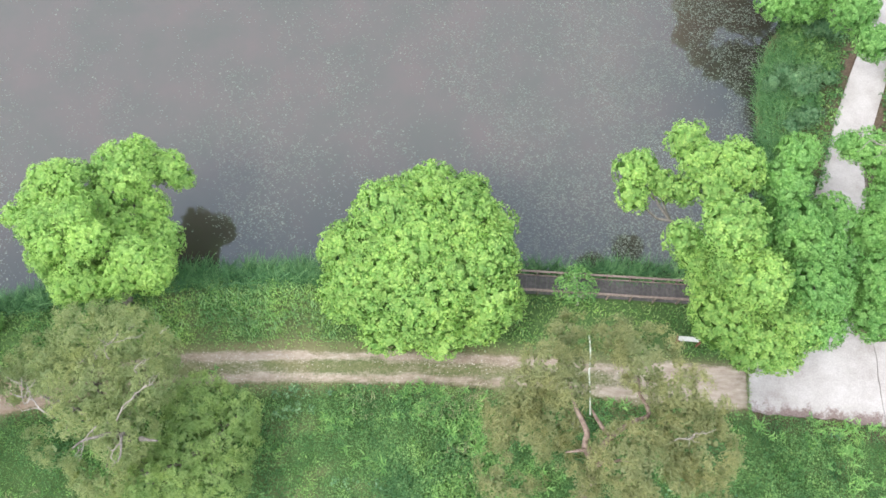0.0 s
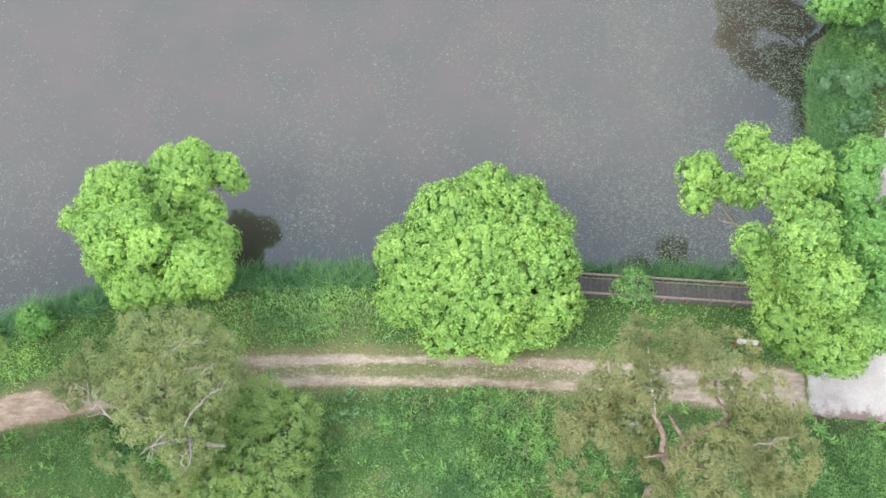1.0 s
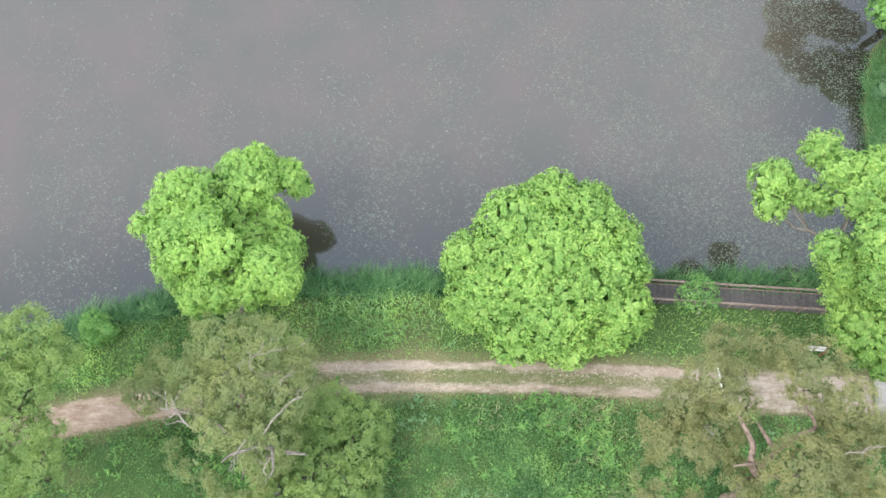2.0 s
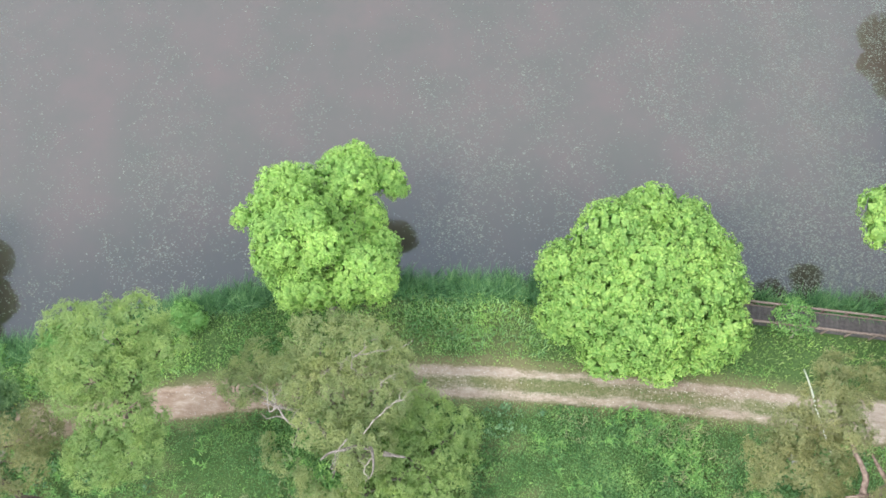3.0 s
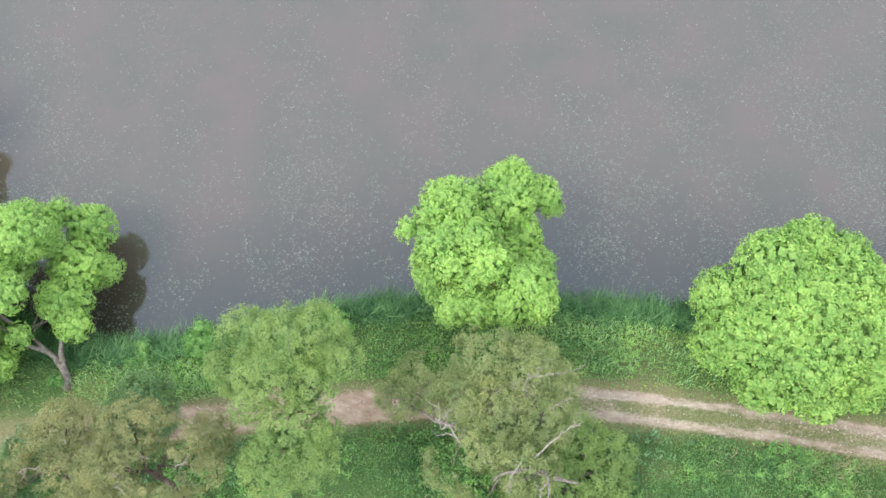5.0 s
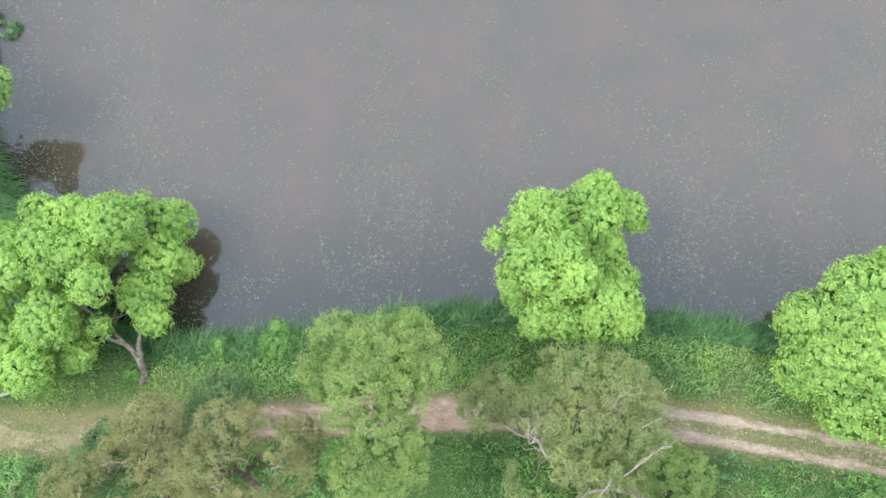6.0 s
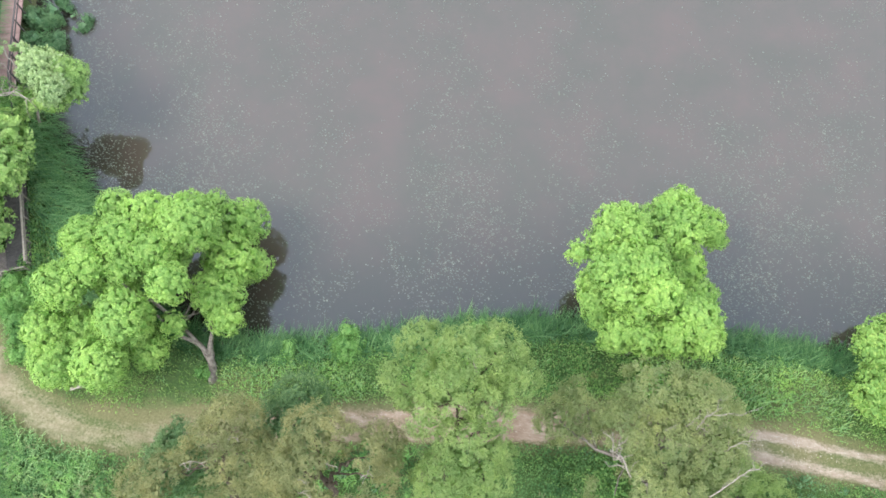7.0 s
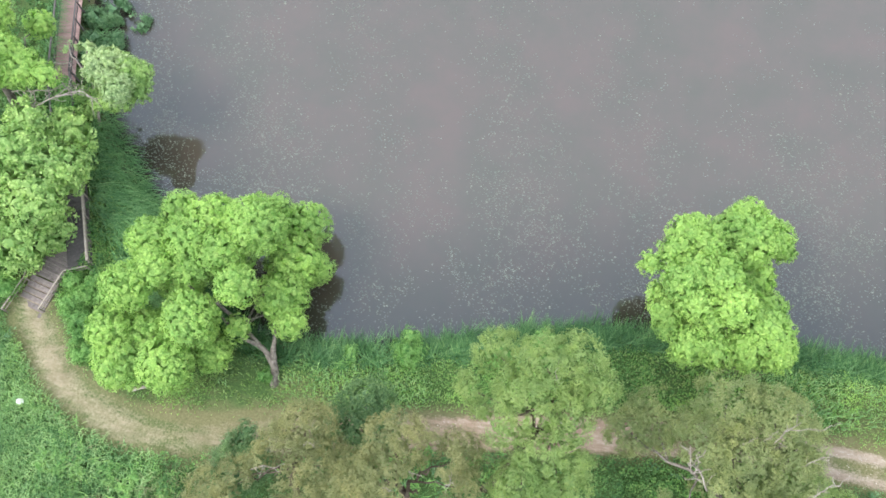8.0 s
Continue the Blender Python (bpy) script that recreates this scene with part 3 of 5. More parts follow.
NEEDLES = {"size": 0.27, "shape": 0.15, "per": 54, "spread": 0.8, "tuft": 0.5, "billow": 0.5, "back": 0.5, "splay": 0.4, "scale": 0.9, "fuzz": 0.4}
BRIGHT = "broadleaf tree with bright yellow-green spring foliage"
tree("maple_tree", (-21.8, 14.9, 0.9), (-21.2, 16.8, 4.6), [
    (-20.7, 22.2, 7, 2.05), (-20.3, 23.9, 5.8, 1.35), (-18.5, 23.2, 5.3, 1.25), (-17.6, 22.8, 4.7, 0.8), (-19.6, 20.2, 5, 1.55), (-22, 20, 6.9, 1.4),
    (-21, 18.6, 5.8, 1.6), (-18.3, 18.2, 4.9, 1.35), (-18.4, 16, 5.9, 1.55), (-22.8, 18, 5.9, 1.8),
    (-24.8, 20.9, 8.8, 0.98), (-25.2, 19.6, 8.8, 0.98), (-26.5, 18.5, 8.6, 0.66), (-23.4, 20.3, 8.6, 0.98), (-23.0, 21.6, 8.2, 0.72),
    (-24.1, 21.6, 8.6, 0.71), (-23.9, 18.4, 9.2, 1.02), (-24.6, 17.6, 9.1, 1.25), (-23.6, 16.4, 9.0, 0.94), (-22.4, 18.1, 9.2, 1.17), (-21.4, 16.9, 8.8, 1.29),
    (-22.4, 16.0, 8.0, 0.96), (-22.3, 19.2, 8.8, 0.79), (-25.0, 16.2, 7.0, 0.98), (-24.5, 15.6, 6.4, 0.91), (-25.4, 17.3, 6.8, 0.74), (-23.1, 14.6, 6.8, 1.23),
    (-21.7, 14.6, 6.8, 1.23), (-23.5, 14.1, 6.2, 0.75), (-19.1, 16.1, 7.4, 1.46), (-18.2, 15.4, 6.6, 1.35), (-19.9, 15.0, 6.9, 1.39), (-17.9, 16.6, 6.6, 0.74),
    (-21.9, 18.3, 5.5, 1.69), (-23.4, 16.7, 5.0, 1.53),
], SPRING, BARK, BRIGHT + " leaning out over the pond", "tree", 11, scale=0.89, billow=0.45, limbs=16)
tree("maple_tree", (-1.0, 14.6, 0.9), (-1.0, 16.0, 3.0), [
    (-1.0, 17.4, 5.4, 3.03), (-3.1, 19.6, 5.4, 2.59), (1.5, 19.5, 5.0, 2.54), (-0.5, 22.15, 4.3, 1.75), (2.0, 21.7, 4.1, 1.42), (-5.9, 17.7, 4.0, 2.16),
    (-4.6, 15.1, 4.6, 2.42), (-1.0, 14.2, 4.6, 3.08), (3.0, 16.7, 5.2, 2.32), (3.4, 14.2, 4.4, 2.14), (-5.9, 14.8, 3.8, 1.87), (-3.1, 12.7, 3.5, 1.96), (-1.2, 16.5, 3.2, 4.4), (-3.5, 17.2, 4.6, 2.6), (0.9, 15.4, 5.1, 2.6), (-2.8, 15.6, 5.3, 2.4), (1.3, 17.6, 5.1, 2.5), (-5.0, 16.4, 4.2, 2.1), (-1.2, 20.9, 4.6, 2.2),
    (0.0, 12.4, 3.3, 1.82), (2.6, 13.1, 3.6, 1.66), (3.8, 19.4, 4.2, 1.35),
], SPRING_DEEP, BARK, "round dense broadleaf tree with bright green maple-like leaves", "tree", 12, limbs=14, size=0.155, tuft=0.38, per=17, splay=1.1, spread=0.4, billow=0.6, back=1.6, scale=0.89)
tree("maple_tree", (-48.9, 7.3, 0.9), (-49.2, 8.8, 1.9), [
    (-49.6, 18.4, 2.4, 1.6), (-51.6, 18.8, 3.5, 0.92), (-51.4, 11.9, 7.2, 1.25), (-51.6, 16.2, 6.8, 2.05), (-54.7, 16.3, 6, 1.65), (-53.3, 13.9, 6.6, 1.37),
    (-55.6, 14.4, 6.6, 1.52), (-58.5, 14.1, 5.5, 1.55), (-58.9, 10.7, 5.8, 1.54), (-53.9, 9.4, 6.2, 1.75), (-55, 6.5, 4.8, 1.76), (-58.6, 6.2, 3.2, 1.82),
    (-57.3, 12.2, 6.2, 1.38), (-55, 12.7, 6, 1.17), (-49.5, 15.3, 2.6, 1.95), (-49.5, 12.7, 3.2, 1.66), (-48.6, 11.2, 2.9, 1.07), (-51.6, 10, 3.8, 0.76),
    (-52.9, 8.1, 3, 1.09), (-48.2, 15.7, 1.7, 1.09), (-59.8, 8.1, 4, 1.52), (-57.3, 16.6, 5.6, 1.11), (-54.8, 9.4, 3.6, 1.9), (-53, 8.2, 3, 1.15), (-56.4, 12.6, 4, 1.8),
    (-53.8, 14.8, 4, 1.8), (-57.4, 8.6, 3.2, 1.5), (-51.6, 16.6, 4.2, 1.3),
], SPRING, BARK, BRIGHT + " and forked grey trunk", "tree", 13, limbs=12, girth=0.27, mains=1, scale=0.92, billow=0.55, per=17)
tree("maple_tree", (18.6, 14.0, 0.9), (18.0, 15.0, 6.0), [
    (12.4, 21.0, 9.2, 1.32), (12.0, 19.5, 9.1, 0.91), (13.9, 20.2, 8.9, 0.91), (15.0, 19.6, 9.4, 0.83), (15.6, 22.9, 9.4, 1.21), (16.0, 20.8, 10.7, 1.24),
    (17.6, 20.2, 11.3, 1.73), (16.6, 19.0, 11.0, 1.3), (16.4, 15.7, 13.5, 1.76), (14.1, 15.8, 11.6, 0.9), (15.2, 15.4, 10.1, 1.16), (18.2, 13.3, 11.5, 1.75),
    (17.1, 14.2, 11.3, 1.54), (17.2, 12.3, 7.4, 2.08), (16.8, 14.7, 6.5, 1.29), (19.0, 11.0, 6.7, 1.94), (20.7, 10.7, 6.0, 1.66), (21.4, 12.2, 7.6, 1.91),
], SPRING_DEEP, BARK, "tall " + BRIGHT + " over the water", "tree", 14, limbs=16, size=0.135, tuft=0.33, scale=0.87, billow=0.6)
tree("maple_tree", (22.6, 15.6, 0.9), (22.4, 16.0, 5.0), [
    (21.5, 21.1, 11.0, 1.17), (20.8, 19.7, 10.4, 1.48), (21.2, 17.3, 9.3, 1.84), (22.4, 15.9, 8.8, 1.86), (22.4, 13.3, 9.2, 1.75), (24.5, 18.6, 7.4, 1.4),
    (24.5, 15.9, 7.2, 1.27), (22.5, 11.8, 7.8, 1.6),
], DEEP, BARK, BRIGHT + " beside the concrete road", "tree", 15)
tree("maple_tree", (28.2, 39.5, 0.9), (26.8, 39.0, 3.2), [
    (24.7, 36.9, 4.2, 1.25), (26.4, 36.7, 4.6, 1.7), (29.1, 34.8, 6.2, 1.75), (30.0, 32.0, 6.1, 1.25), (25.1, 38.9, 5.6, 1.5),
    (27.8, 38.1, 6.6, 2.49), (22.0, 44.4, 5.5, 1.5), (21.3, 41.5, 5.5, 1.15), (22.4, 39.3, 5.5, 1.05), (23.8, 43.6, 5.5, 1.35), (23.2, 37.7, 5.5, 0.7), (25.8, 43.7, 5.5, 1.5), (27.4, 42.7, 5.5, 1.3), (22.9, 41.6, 5.6, 0.7),
], DEEP, BARK, "spreading broadleaf tree with deep green spring foliage at the pond corner", "tree", 16)
tree("maple_tree", (30.6, 16.6, 0.9), (29.4, 16.8, 4.5), [
    (25.8, 23.1, 8.4, 0.76), (26.9, 22.7, 8.7, 1.03), (28.2, 21.9, 8.9, 1.53), (27.2, 17.5, 6.8, 1.59), (27.4, 14.5, 6.9, 2.1), (27.0, 12.7, 5.9, 1.52),
    (28.1, 19.3, 7.8, 1.56), (29.5, 16.3, 6.9, 2.77),
], DEEP, BARK, BRIGHT + " across the road", "tree", 17)
tree("maple_tree", (-74.5, 23.0, 0.9), (-73.6, 23.4, 5.0), [
    (-71.1, 23.7, 7.6, 1.5), (-69.2, 23.5, 7.5, 0.85), (-73.4, 23.7, 8.2, 2.38), (-74.8, 27.1, 7.7, 1.73), (-74.6, 25.6, 5.6, 1.5), (-73.6, 29.2, 4.2, 1.0),
], SPRING, BARK, BRIGHT + " beside the reddish footbridge", "tree", 18)
tree("maple_tree", (-68.2, 23.6, 0.7), (-67.4, 25.0, 4.6), [
    (-64.2, 23.8, 6.6, 0.90), (-65.3, 24.7, 6.5, 0.75), (-66.4, 25.3, 6.8, 0.75), (-65.7, 26.0, 6.9, 0.80), (-67.6, 26.5, 6.6, 0.60), (-66.2, 24.7, 6.2, 0.55), (-69.5, 26.8, 6.0, 0.40), (-64.8, 26.1, 6.5, 0.60), (-64.2, 24.6, 6.3, 0.70),
], PALE, DEADWOOD, "small tree with pale whitish-green leaves and bare grey twigs", "tree", 19, girth=0.09, hollow=0.25, tuft=0.25, size=0.13, billow=0.5)
tree("maple_tree", (-69.5, 24.7, 0.5), (-66.8, 25.0, 3.8), [
    (-64.6, 26.1, 6.0, 0.85), (-64.1, 25.8, 5.3, 1.15), (-63.8, 25.0, 5.0, 0.85), (-65.5, 26.4, 5.9, 0.70), (-65.0, 25.2, 4.8, 1.20), (-66.2, 25.4, 4.8, 1.00), (-65.2, 24.2, 4.8, 1.05), (-66.4, 24.0, 4.4, 0.80), (-68.0, 24.2, 4.2, 0.55), (-67.5, 23.3, 3.6, 0.50),
], SOFT, BARK, "small leafy green tree leaning over the pond edge", "tree", 29, girth=0.08, hollow=0.15, billow=0.6)
tree("maple_tree", (-70.2, 15.4, 0.9), (-69.4, 16.2, 3.4), [
    (-67.9, 21.4, 4.4, 1.3), (-69.9, 20.4, 5.9, 1.52), (-69.4, 18.0, 6.4, 1.95), (-67.1, 18.0, 5.2, 1.75), (-67.5, 15.3, 5.5, 1.99), (-68.4, 12.6, 4.5, 2.03),
    (-67.1, 13.9, 2.9, 1.5), (-67.2, 14.9, 4.6, 1.5), (-66.4, 17.5, 4.3, 1.1), (-71.4, 15.2, 5.9, 2.83), (-68.1, 11.7, 3.1, 1.23), (-66.8, 18.9, 4.0, 1.3), (-67.2, 20.9, 4.1, 1.1),
], SOFT, BARK, "broad green leafy tree over the wooden walkway", "tree", 20, size=0.2, tuft=0.46, per=15, spread=0.5, billow=0.9, hollow=0.12)
tree("pine_tree", (9.2, 2.0, 0.9), (8.8, 3.4, 11.4), [
    (7.4, 10.2, 11.6, 0.95), (6.1, 8.2, 13.6, 1.1), (7.7, 8.3, 12.8, 0.6), (11.2, 8.4, 13.6, 1.6), (9.8, 10.0, 11.6, 0.9), (12.7, 7.0, 13.2, 1.53), (14.2, 6.4, 12.1, 1.14),
    (5.0, 7.0, 12.0, 1.05), (5.1, 4.6, 11.0, 1.77), (4.1, 5.7, 10.6, 1.18), (6.6, 5.8, 11.5, 1.35), (7.2, 6.9, 13.6, 0.85), (7.5, 2.9, 9.8, 1.59), (9.9, 3.3, 13.9, 1.82),
    (11.4, 2.5, 12.8, 1.61), (12.8, 4.9, 12.5, 1.38), (14.1, 3.9, 12.4, 1.56), (13.7, 2.3, 10.8, 1.56), (4.1, 2.9, 9.8, 1.66),
], OLIVE_DARK, PINE_BARK, "open-crowned olive-green pine with thick reddish crooked limbs", "tree", 31, **NEEDLES, hollow=0.45, girth=0.2, limbs=1, mains=1)
tree("pine_tree", (-18.6, 2.8, 0.9), (-19.0, 5.4, 6.0), [
    (-20.9, 11.1, 8.1, 2.05), (-18.2, 10.6, 8.5, 1.97), (-24.3, 10.0, 5.6, 1.81), (-22.0, 8.4, 7.9, 1.9), (-19.6, 8.1, 8.1, 2.05), (-17.2, 8.1, 8.0, 1.79),
    (-20.8, 6.0, 7.7, 2.07), (-18.0, 5.4, 7.9, 1.8), (-22.1, 5.0, 6.8, 1.59), (-19.8, 3.5, 5.5, 1.99), (-25.8, 8.7, 6.0, 1.3), (-16.5, 10.0, 7.8, 1.32),
], OLIVE, BARK, "ragged olive-green tree with bleached dead branch tips", "tree", 32, **NEEDLES, hollow=0.47, girth=0.26)
tree("pine_tree", (-14.6, 3.6, 0.9), (-14.8, 4.8, 2.4), [
    (-15.0, 7.3, 3.7, 2.06), (-15.6, 5.2, 3.4, 2.18), (-13.4, 5.4, 3.1, 2.08), (-12.7, 6.9, 3.5, 1.44), (-16.0, 3.3, 3.6, 1.88), (-13.6, 3.2, 3.2, 1.9),
    (-17.9, 2.6, 4.3, 1.67),
], OLIVE_GREEN, BARK, "low bushy olive-green tree on the rough slope", "tree", 33, **NEEDLES, hollow=0.33, girth=0.26)
tree("pine_tree", (-33.6, 3.8, 0.9), (-31.4, 7.0, 9.2), [
    (-34.2, 10.2, 11.7, 1.43), (-31.7, 10.0, 12.7, 1.7), (-30.3, 10.6, 12.4, 1.5), (-28.9, 9.5, 11.9, 1.1), (-32.4, 8.2, 12.3, 1.81), (-30.1, 7.8, 11.9, 1.3),
    (-33.2, 6.9, 11.8, 1.34), (-30.7, 5.4, 11.5, 1.84), (-31.7, 3.6, 10.7, 1.69), (-29.6, 4.0, 10.7, 1.37), (-29.2, 5.6, 10.8, 0.85), (-35.2, 8.2, 10.6, 1.25),
], OLIVE_GREEN, DARK_BARK, "tall yellowish olive-green tree standing by the dirt track", "tree", 34, **NEEDLES, hollow=0.5, girth=0.2)
tree("pine_tree", (-38.0, 0.2, 0.9), (-38.0, 2.2, 9.8), [
    (-38.5, 4.1, 13.1, 1.69), (-36.6, 3.4, 12.8, 1.61), (-38.6, 2.3, 13.5, 1.67), (-36.9, 2.1, 12.9, 1.49), (-39.9, 1.8, 11.9, 1.46), (-35.2, 2.9, 11.6, 1.22),
    (-35.3, 4.7, 10.7, 1.12),
], OLIVE_DARK, DARK_BARK, "tall ragged brownish olive tree with bare twigs", "tree", 35, **NEEDLES, hollow=0.46, girth=0.2)
tree("pine_tree", (-45.0, 0.2, 0.9), (-44.9, 1.6, 6.0), [
    (-44.1, 4.1, 9.3, 1.61), (-45.3, 2.9, 8.5, 1.51), (-43.0, 2.3, 8.7, 1.76), (-45.7, 1.4, 7.2, 1.82), (-47.8, 0.5, 6.5, 1.5), (-41.8, 2.5, 8.2, 1.31),
    (-49.2, -0.3, 6.1, 1.44),
], OLIVE_DARK, DARK_BARK, "spreading brownish olive tree near the bend of the track", "tree", 36, **NEEDLES, hollow=0.46, girth=0.2)
tree("conifer", (-41.6, 5.4, 0.9), (-41.6, 5.6, 3.6), [
    (-41.7, 6.8, 5.6, 1.55), (-41.7, 5.3, 5.2, 1.7), (-43.2, 5.0, 4.9, 1.25), (-40.8, 6.0, 5.2, 1.35), (-42.6, 6.2, 4.6, 1.3), (-42.0, 4.3, 5.4, 1.4), (-41.1, 4.5, 5.3, 1.15), (-41.2, 7.6, 5.2, 0.9),
], CONIFER, BARK, "small dark green conifer beside the dirt track", "conifer", 37, **NEEDLES, hollow=0.3, girth=0.26, limbs=4)
tree("conifer", (-48.6, 2.0, 0.9), (-48.6, 2.2, 3.0), [
    (-48.7, 2.5, 4.3, 1.2), (-48.4, 3.4, 4.9, 0.75), (-49.1, 1.7, 3.7, 1.35), (-48.0, 1.8, 3.8, 1.1), (-48.9, 1.1, 4.2, 1.2), (-48.5, 0.3, 4.0, 1.2), (-48.7, 3.0, 4.9, 0.8),
], CONIFER, BARK, "small dark green bushy conifer", "conifer", 38, **NEEDLES, hollow=0.3, girth=0.26, limbs=3)


# ---- low plants ----
def scatter(rng, count, x0, x1, y0, y1, keep):
    x, y = rng.uniform(x0, x1, count), rng.uniform(y0, y1, count)
    k = rng.uniform(size=count) < keep(x, y)
    x, y = x[k], y[k]
    return np.stack([x, y, land(x, y)], 1)


def off_road(x, y):
    apron = (x > 19.9) & (y < 13.5) & (y > 6.6 - 0.1 * (x - 29)) & (y < 13.5 - 0.12 * np.maximum(x - 27, 0))
    lane = np.abs(to_line(x, y, NORTH_X, NORTH_Y)[0]) < 1.5
    deck = np.abs(to_line(x, y, np.array([0.5, 19.4]), np.array([16.65, 15.35]))[0]) < 0.85
    bridge = np.abs(to_line(x, y, np.array([-67.5, -66.9, -66.2, -68.0, -72.1, -77.8]), np.array([8.3, 11.0, 13.4, 18.6, 26.6, 45.0]))[0]) < 1.2
    return ~(apron | lane | deck | bridge)


def clear(x, y, full=0.5):
    d, s, px = tracks(x, y)
    return np.clip(1 - d / full, 0, 1) * off_road(x, y)


def meadow(x, y):
    d, s, px = tracks(x, y)
    edge = pond(x, y)
    return clear(x, y, 0.3) * (edge < -0.9) * np.clip(0.75 + 0.4 * ripple(x, y), 0.25, 1) * (1 - 0.85 * np.exp(-((np.abs(s) - 1.35) / 0.5) ** 2))


rng = np.random.default_rng(51)
at = scatter(rng, 60000, -74, 30, 1, 20, lambda x, y: meadow(x, y) * (to_line(x, y, LANE_X, LANE_Y)[0] < 0))
single("meadow_grass", blade_mesh("meadow_grass", rng, at, 0.26, 0.026, np.array([0.0, 0.0, 0.0]), 0.7), MEADOW, "long yellow-green meadow grass on the bank", "grass", "stuff")


at = scatter(rng, 62000, -74, 24, 1, 18, lambda x, y: meadow(x, y) * ~(to_line(x, y, LANE_X, LANE_Y)[0] > 0) * smooth(0.0, 0.7, ripple(x * 0.8 + 14, y * 1.1)))
single("spear_grass", blade_mesh("spear_grass", rng, at, 0.45, 0.026, np.array([0.15, 0.25, 0.0]), 0.8), TALL, "patches of taller broad-bladed green grass on the bank", "grass", "stuff")


def weed_spots(x, y):
    return clear(x, y) * (pond(x, y) < -1.0) * np.clip(0.6 + 0.6 * ripple(x * 1.3 + 9, y * 1.3), 0.12, 1)


def plants(name, rng, at, radius, per, size, shape=0.6):
    """Low leafy plants: a dome of leaves at each place."""
    big = np.clip(0.8 + 0.45 * ripple(at[:, 0] * 1.1, at[:, 1] * 1.1), 0.4, 1.5)
    up = np.tile(np.array([0, 0, 1.0]), (len(at), 1))
    at = at + up * (radius * 0.5 * big * rng.uniform(0.2, 1.6, len(at)))[:, None]
    return tufts(rng, at, up, radius, per, size, shape, 0.5, name)


def south(x, y):
    return to_line(x, y, LANE_X, LANE_Y)[0] > 0


def carpet(name, rng, at, size, high, shape=0.42):
    """A close cover of leaves at uneven heights."""
    lie = np.clip(0.4 + 0.5 * ripple(at[:, 0] * 1.4, at[:, 1] * 1.4) + 0.45 * ripple(at[:, 0] * 4.2 + 7, at[:, 1] * 4.2), 0.03, 1.5)
    p = at + np.array([0, 0, 1.0]) * (high * lie * rng.uniform(0.35, 1.0, len(at)))[:, None]
    slope = np.stack([rng.normal(0, 0.5, len(at)), rng.normal(0, 0.5, len(at)), np.full(len(at), 1.3)], 1)
    size = size * np.clip(1.0 + 0.45 * ripple(at[:, 0] * 1.2 + 31, at[:, 1] * 1.2), 0.6, 1.7)[:, None]
    made = quad_mesh(name, leaves(rng, p, slope, size, shape, 0.45))
    attribute(made, "leaf_tone", np.repeat(np.clip(0.5 + 0.6 * ripple(at[:, 0] * 2.2, at[:, 1] * 2.2) + rng.normal(0, 0.15, len(at)), 0, 1), 4))
    return made


def slope_view(x, y):
    return smooth(0.2, 2.0, y + 5.0 * smooth(-44, -56, x))


at = scatter(rng, 490000, -72, 32, -6, 12, lambda x, y: (0.05 + 0.95 * slope_view(x, y)) * clear(x, y, 0.35) * south(x, y) * np.clip(0.8 + 0.5 * ripple(x * 0.8 + 9, y * 0.8), 0.25, 1))
single("undergrowth", carpet("undergrowth", rng, at, 0.15, 1.15), WEED, "rough dark green leafy undergrowth covering the slope", "weeds", "stuff")
at = scatter(rng, 40000, -74, 34, -16, 2, lambda x, y: 1 - slope_view(x, y))
single("undergrowth", carpet("undergrowth", rng, at, 0.3, 0.5), WEED, "coarse green undergrowth farther down the slope", "weeds", "stuff")
at = scatter(rng, 9000, -74, 34, -4, 12, lambda x, y: slope_view(x, y) * weed_spots(x, y) * south(x, y) * smooth(-0.3, 0.8, ripple(x * 0.9, y * 0.9 + 20)))
single("tall_weeds", plants("tall_weeds", rng, at + np.array([0, 0, 0.35]), 0.3, 13, 0.17, 0.42), BUSH, "clumps of tall bright green weeds on the slope", "weeds", "stuff")
at = scatter(rng, 7000, -74, 34, -4, 12, lambda x, y: slope_view(x, y) * weed_spots(x, y) * south(x, y) * smooth(0.1, 0.5, ripple(x * 1.1 + 50, y * 1.1)))
at = np.repeat(at, 10, 0) + np.concatenate([rng.normal(0, 0.11, (len(at) * 10, 2)), rng.uniform(0.25, 0.5, (len(at) * 10, 1))], 1)
single("ferns", blade_mesh("ferns", rng, at, 0.3, 0.036, np.array([0.0, 0.0, 0.0]), 1.3), FERN, "clumps of light green arching leaves on the slope", "weeds", "stuff")
at = scatter(rng, 2600, -74, 34, -4, 12, lambda x, y: slope_view(x, y) * weed_spots(x, y) * south(x, y) * smooth(0.1, 0.7, ripple(x * 0.8 - 30, y * 0.8)))
single("docks", plants("docks", rng, at + np.array([0, 0, 0.3]), 0.42, 16, 0.2, 0.55), BLUISH, "patches of dull blue-green broad-leaved weeds", "weeds", "stuff")
at = scatter(rng, 60000, -74, 34, -4, 12, lambda x, y: slope_view(x, y) * clear(x, y, 0.3) * south(x, y) * smooth(0.25, 0.9, ripple(x * 0.8 + 77, y * 1.0)))
single("dry_grass", blade_mesh("dry_grass", rng, at + np.array([0, 0, 0.25]), 0.45, 0.016, np.array([0.2, 0.1, 0.0]), 1.1), STRAW, "thin patches of pale dry grass among the weeds", "grass", "stuff")
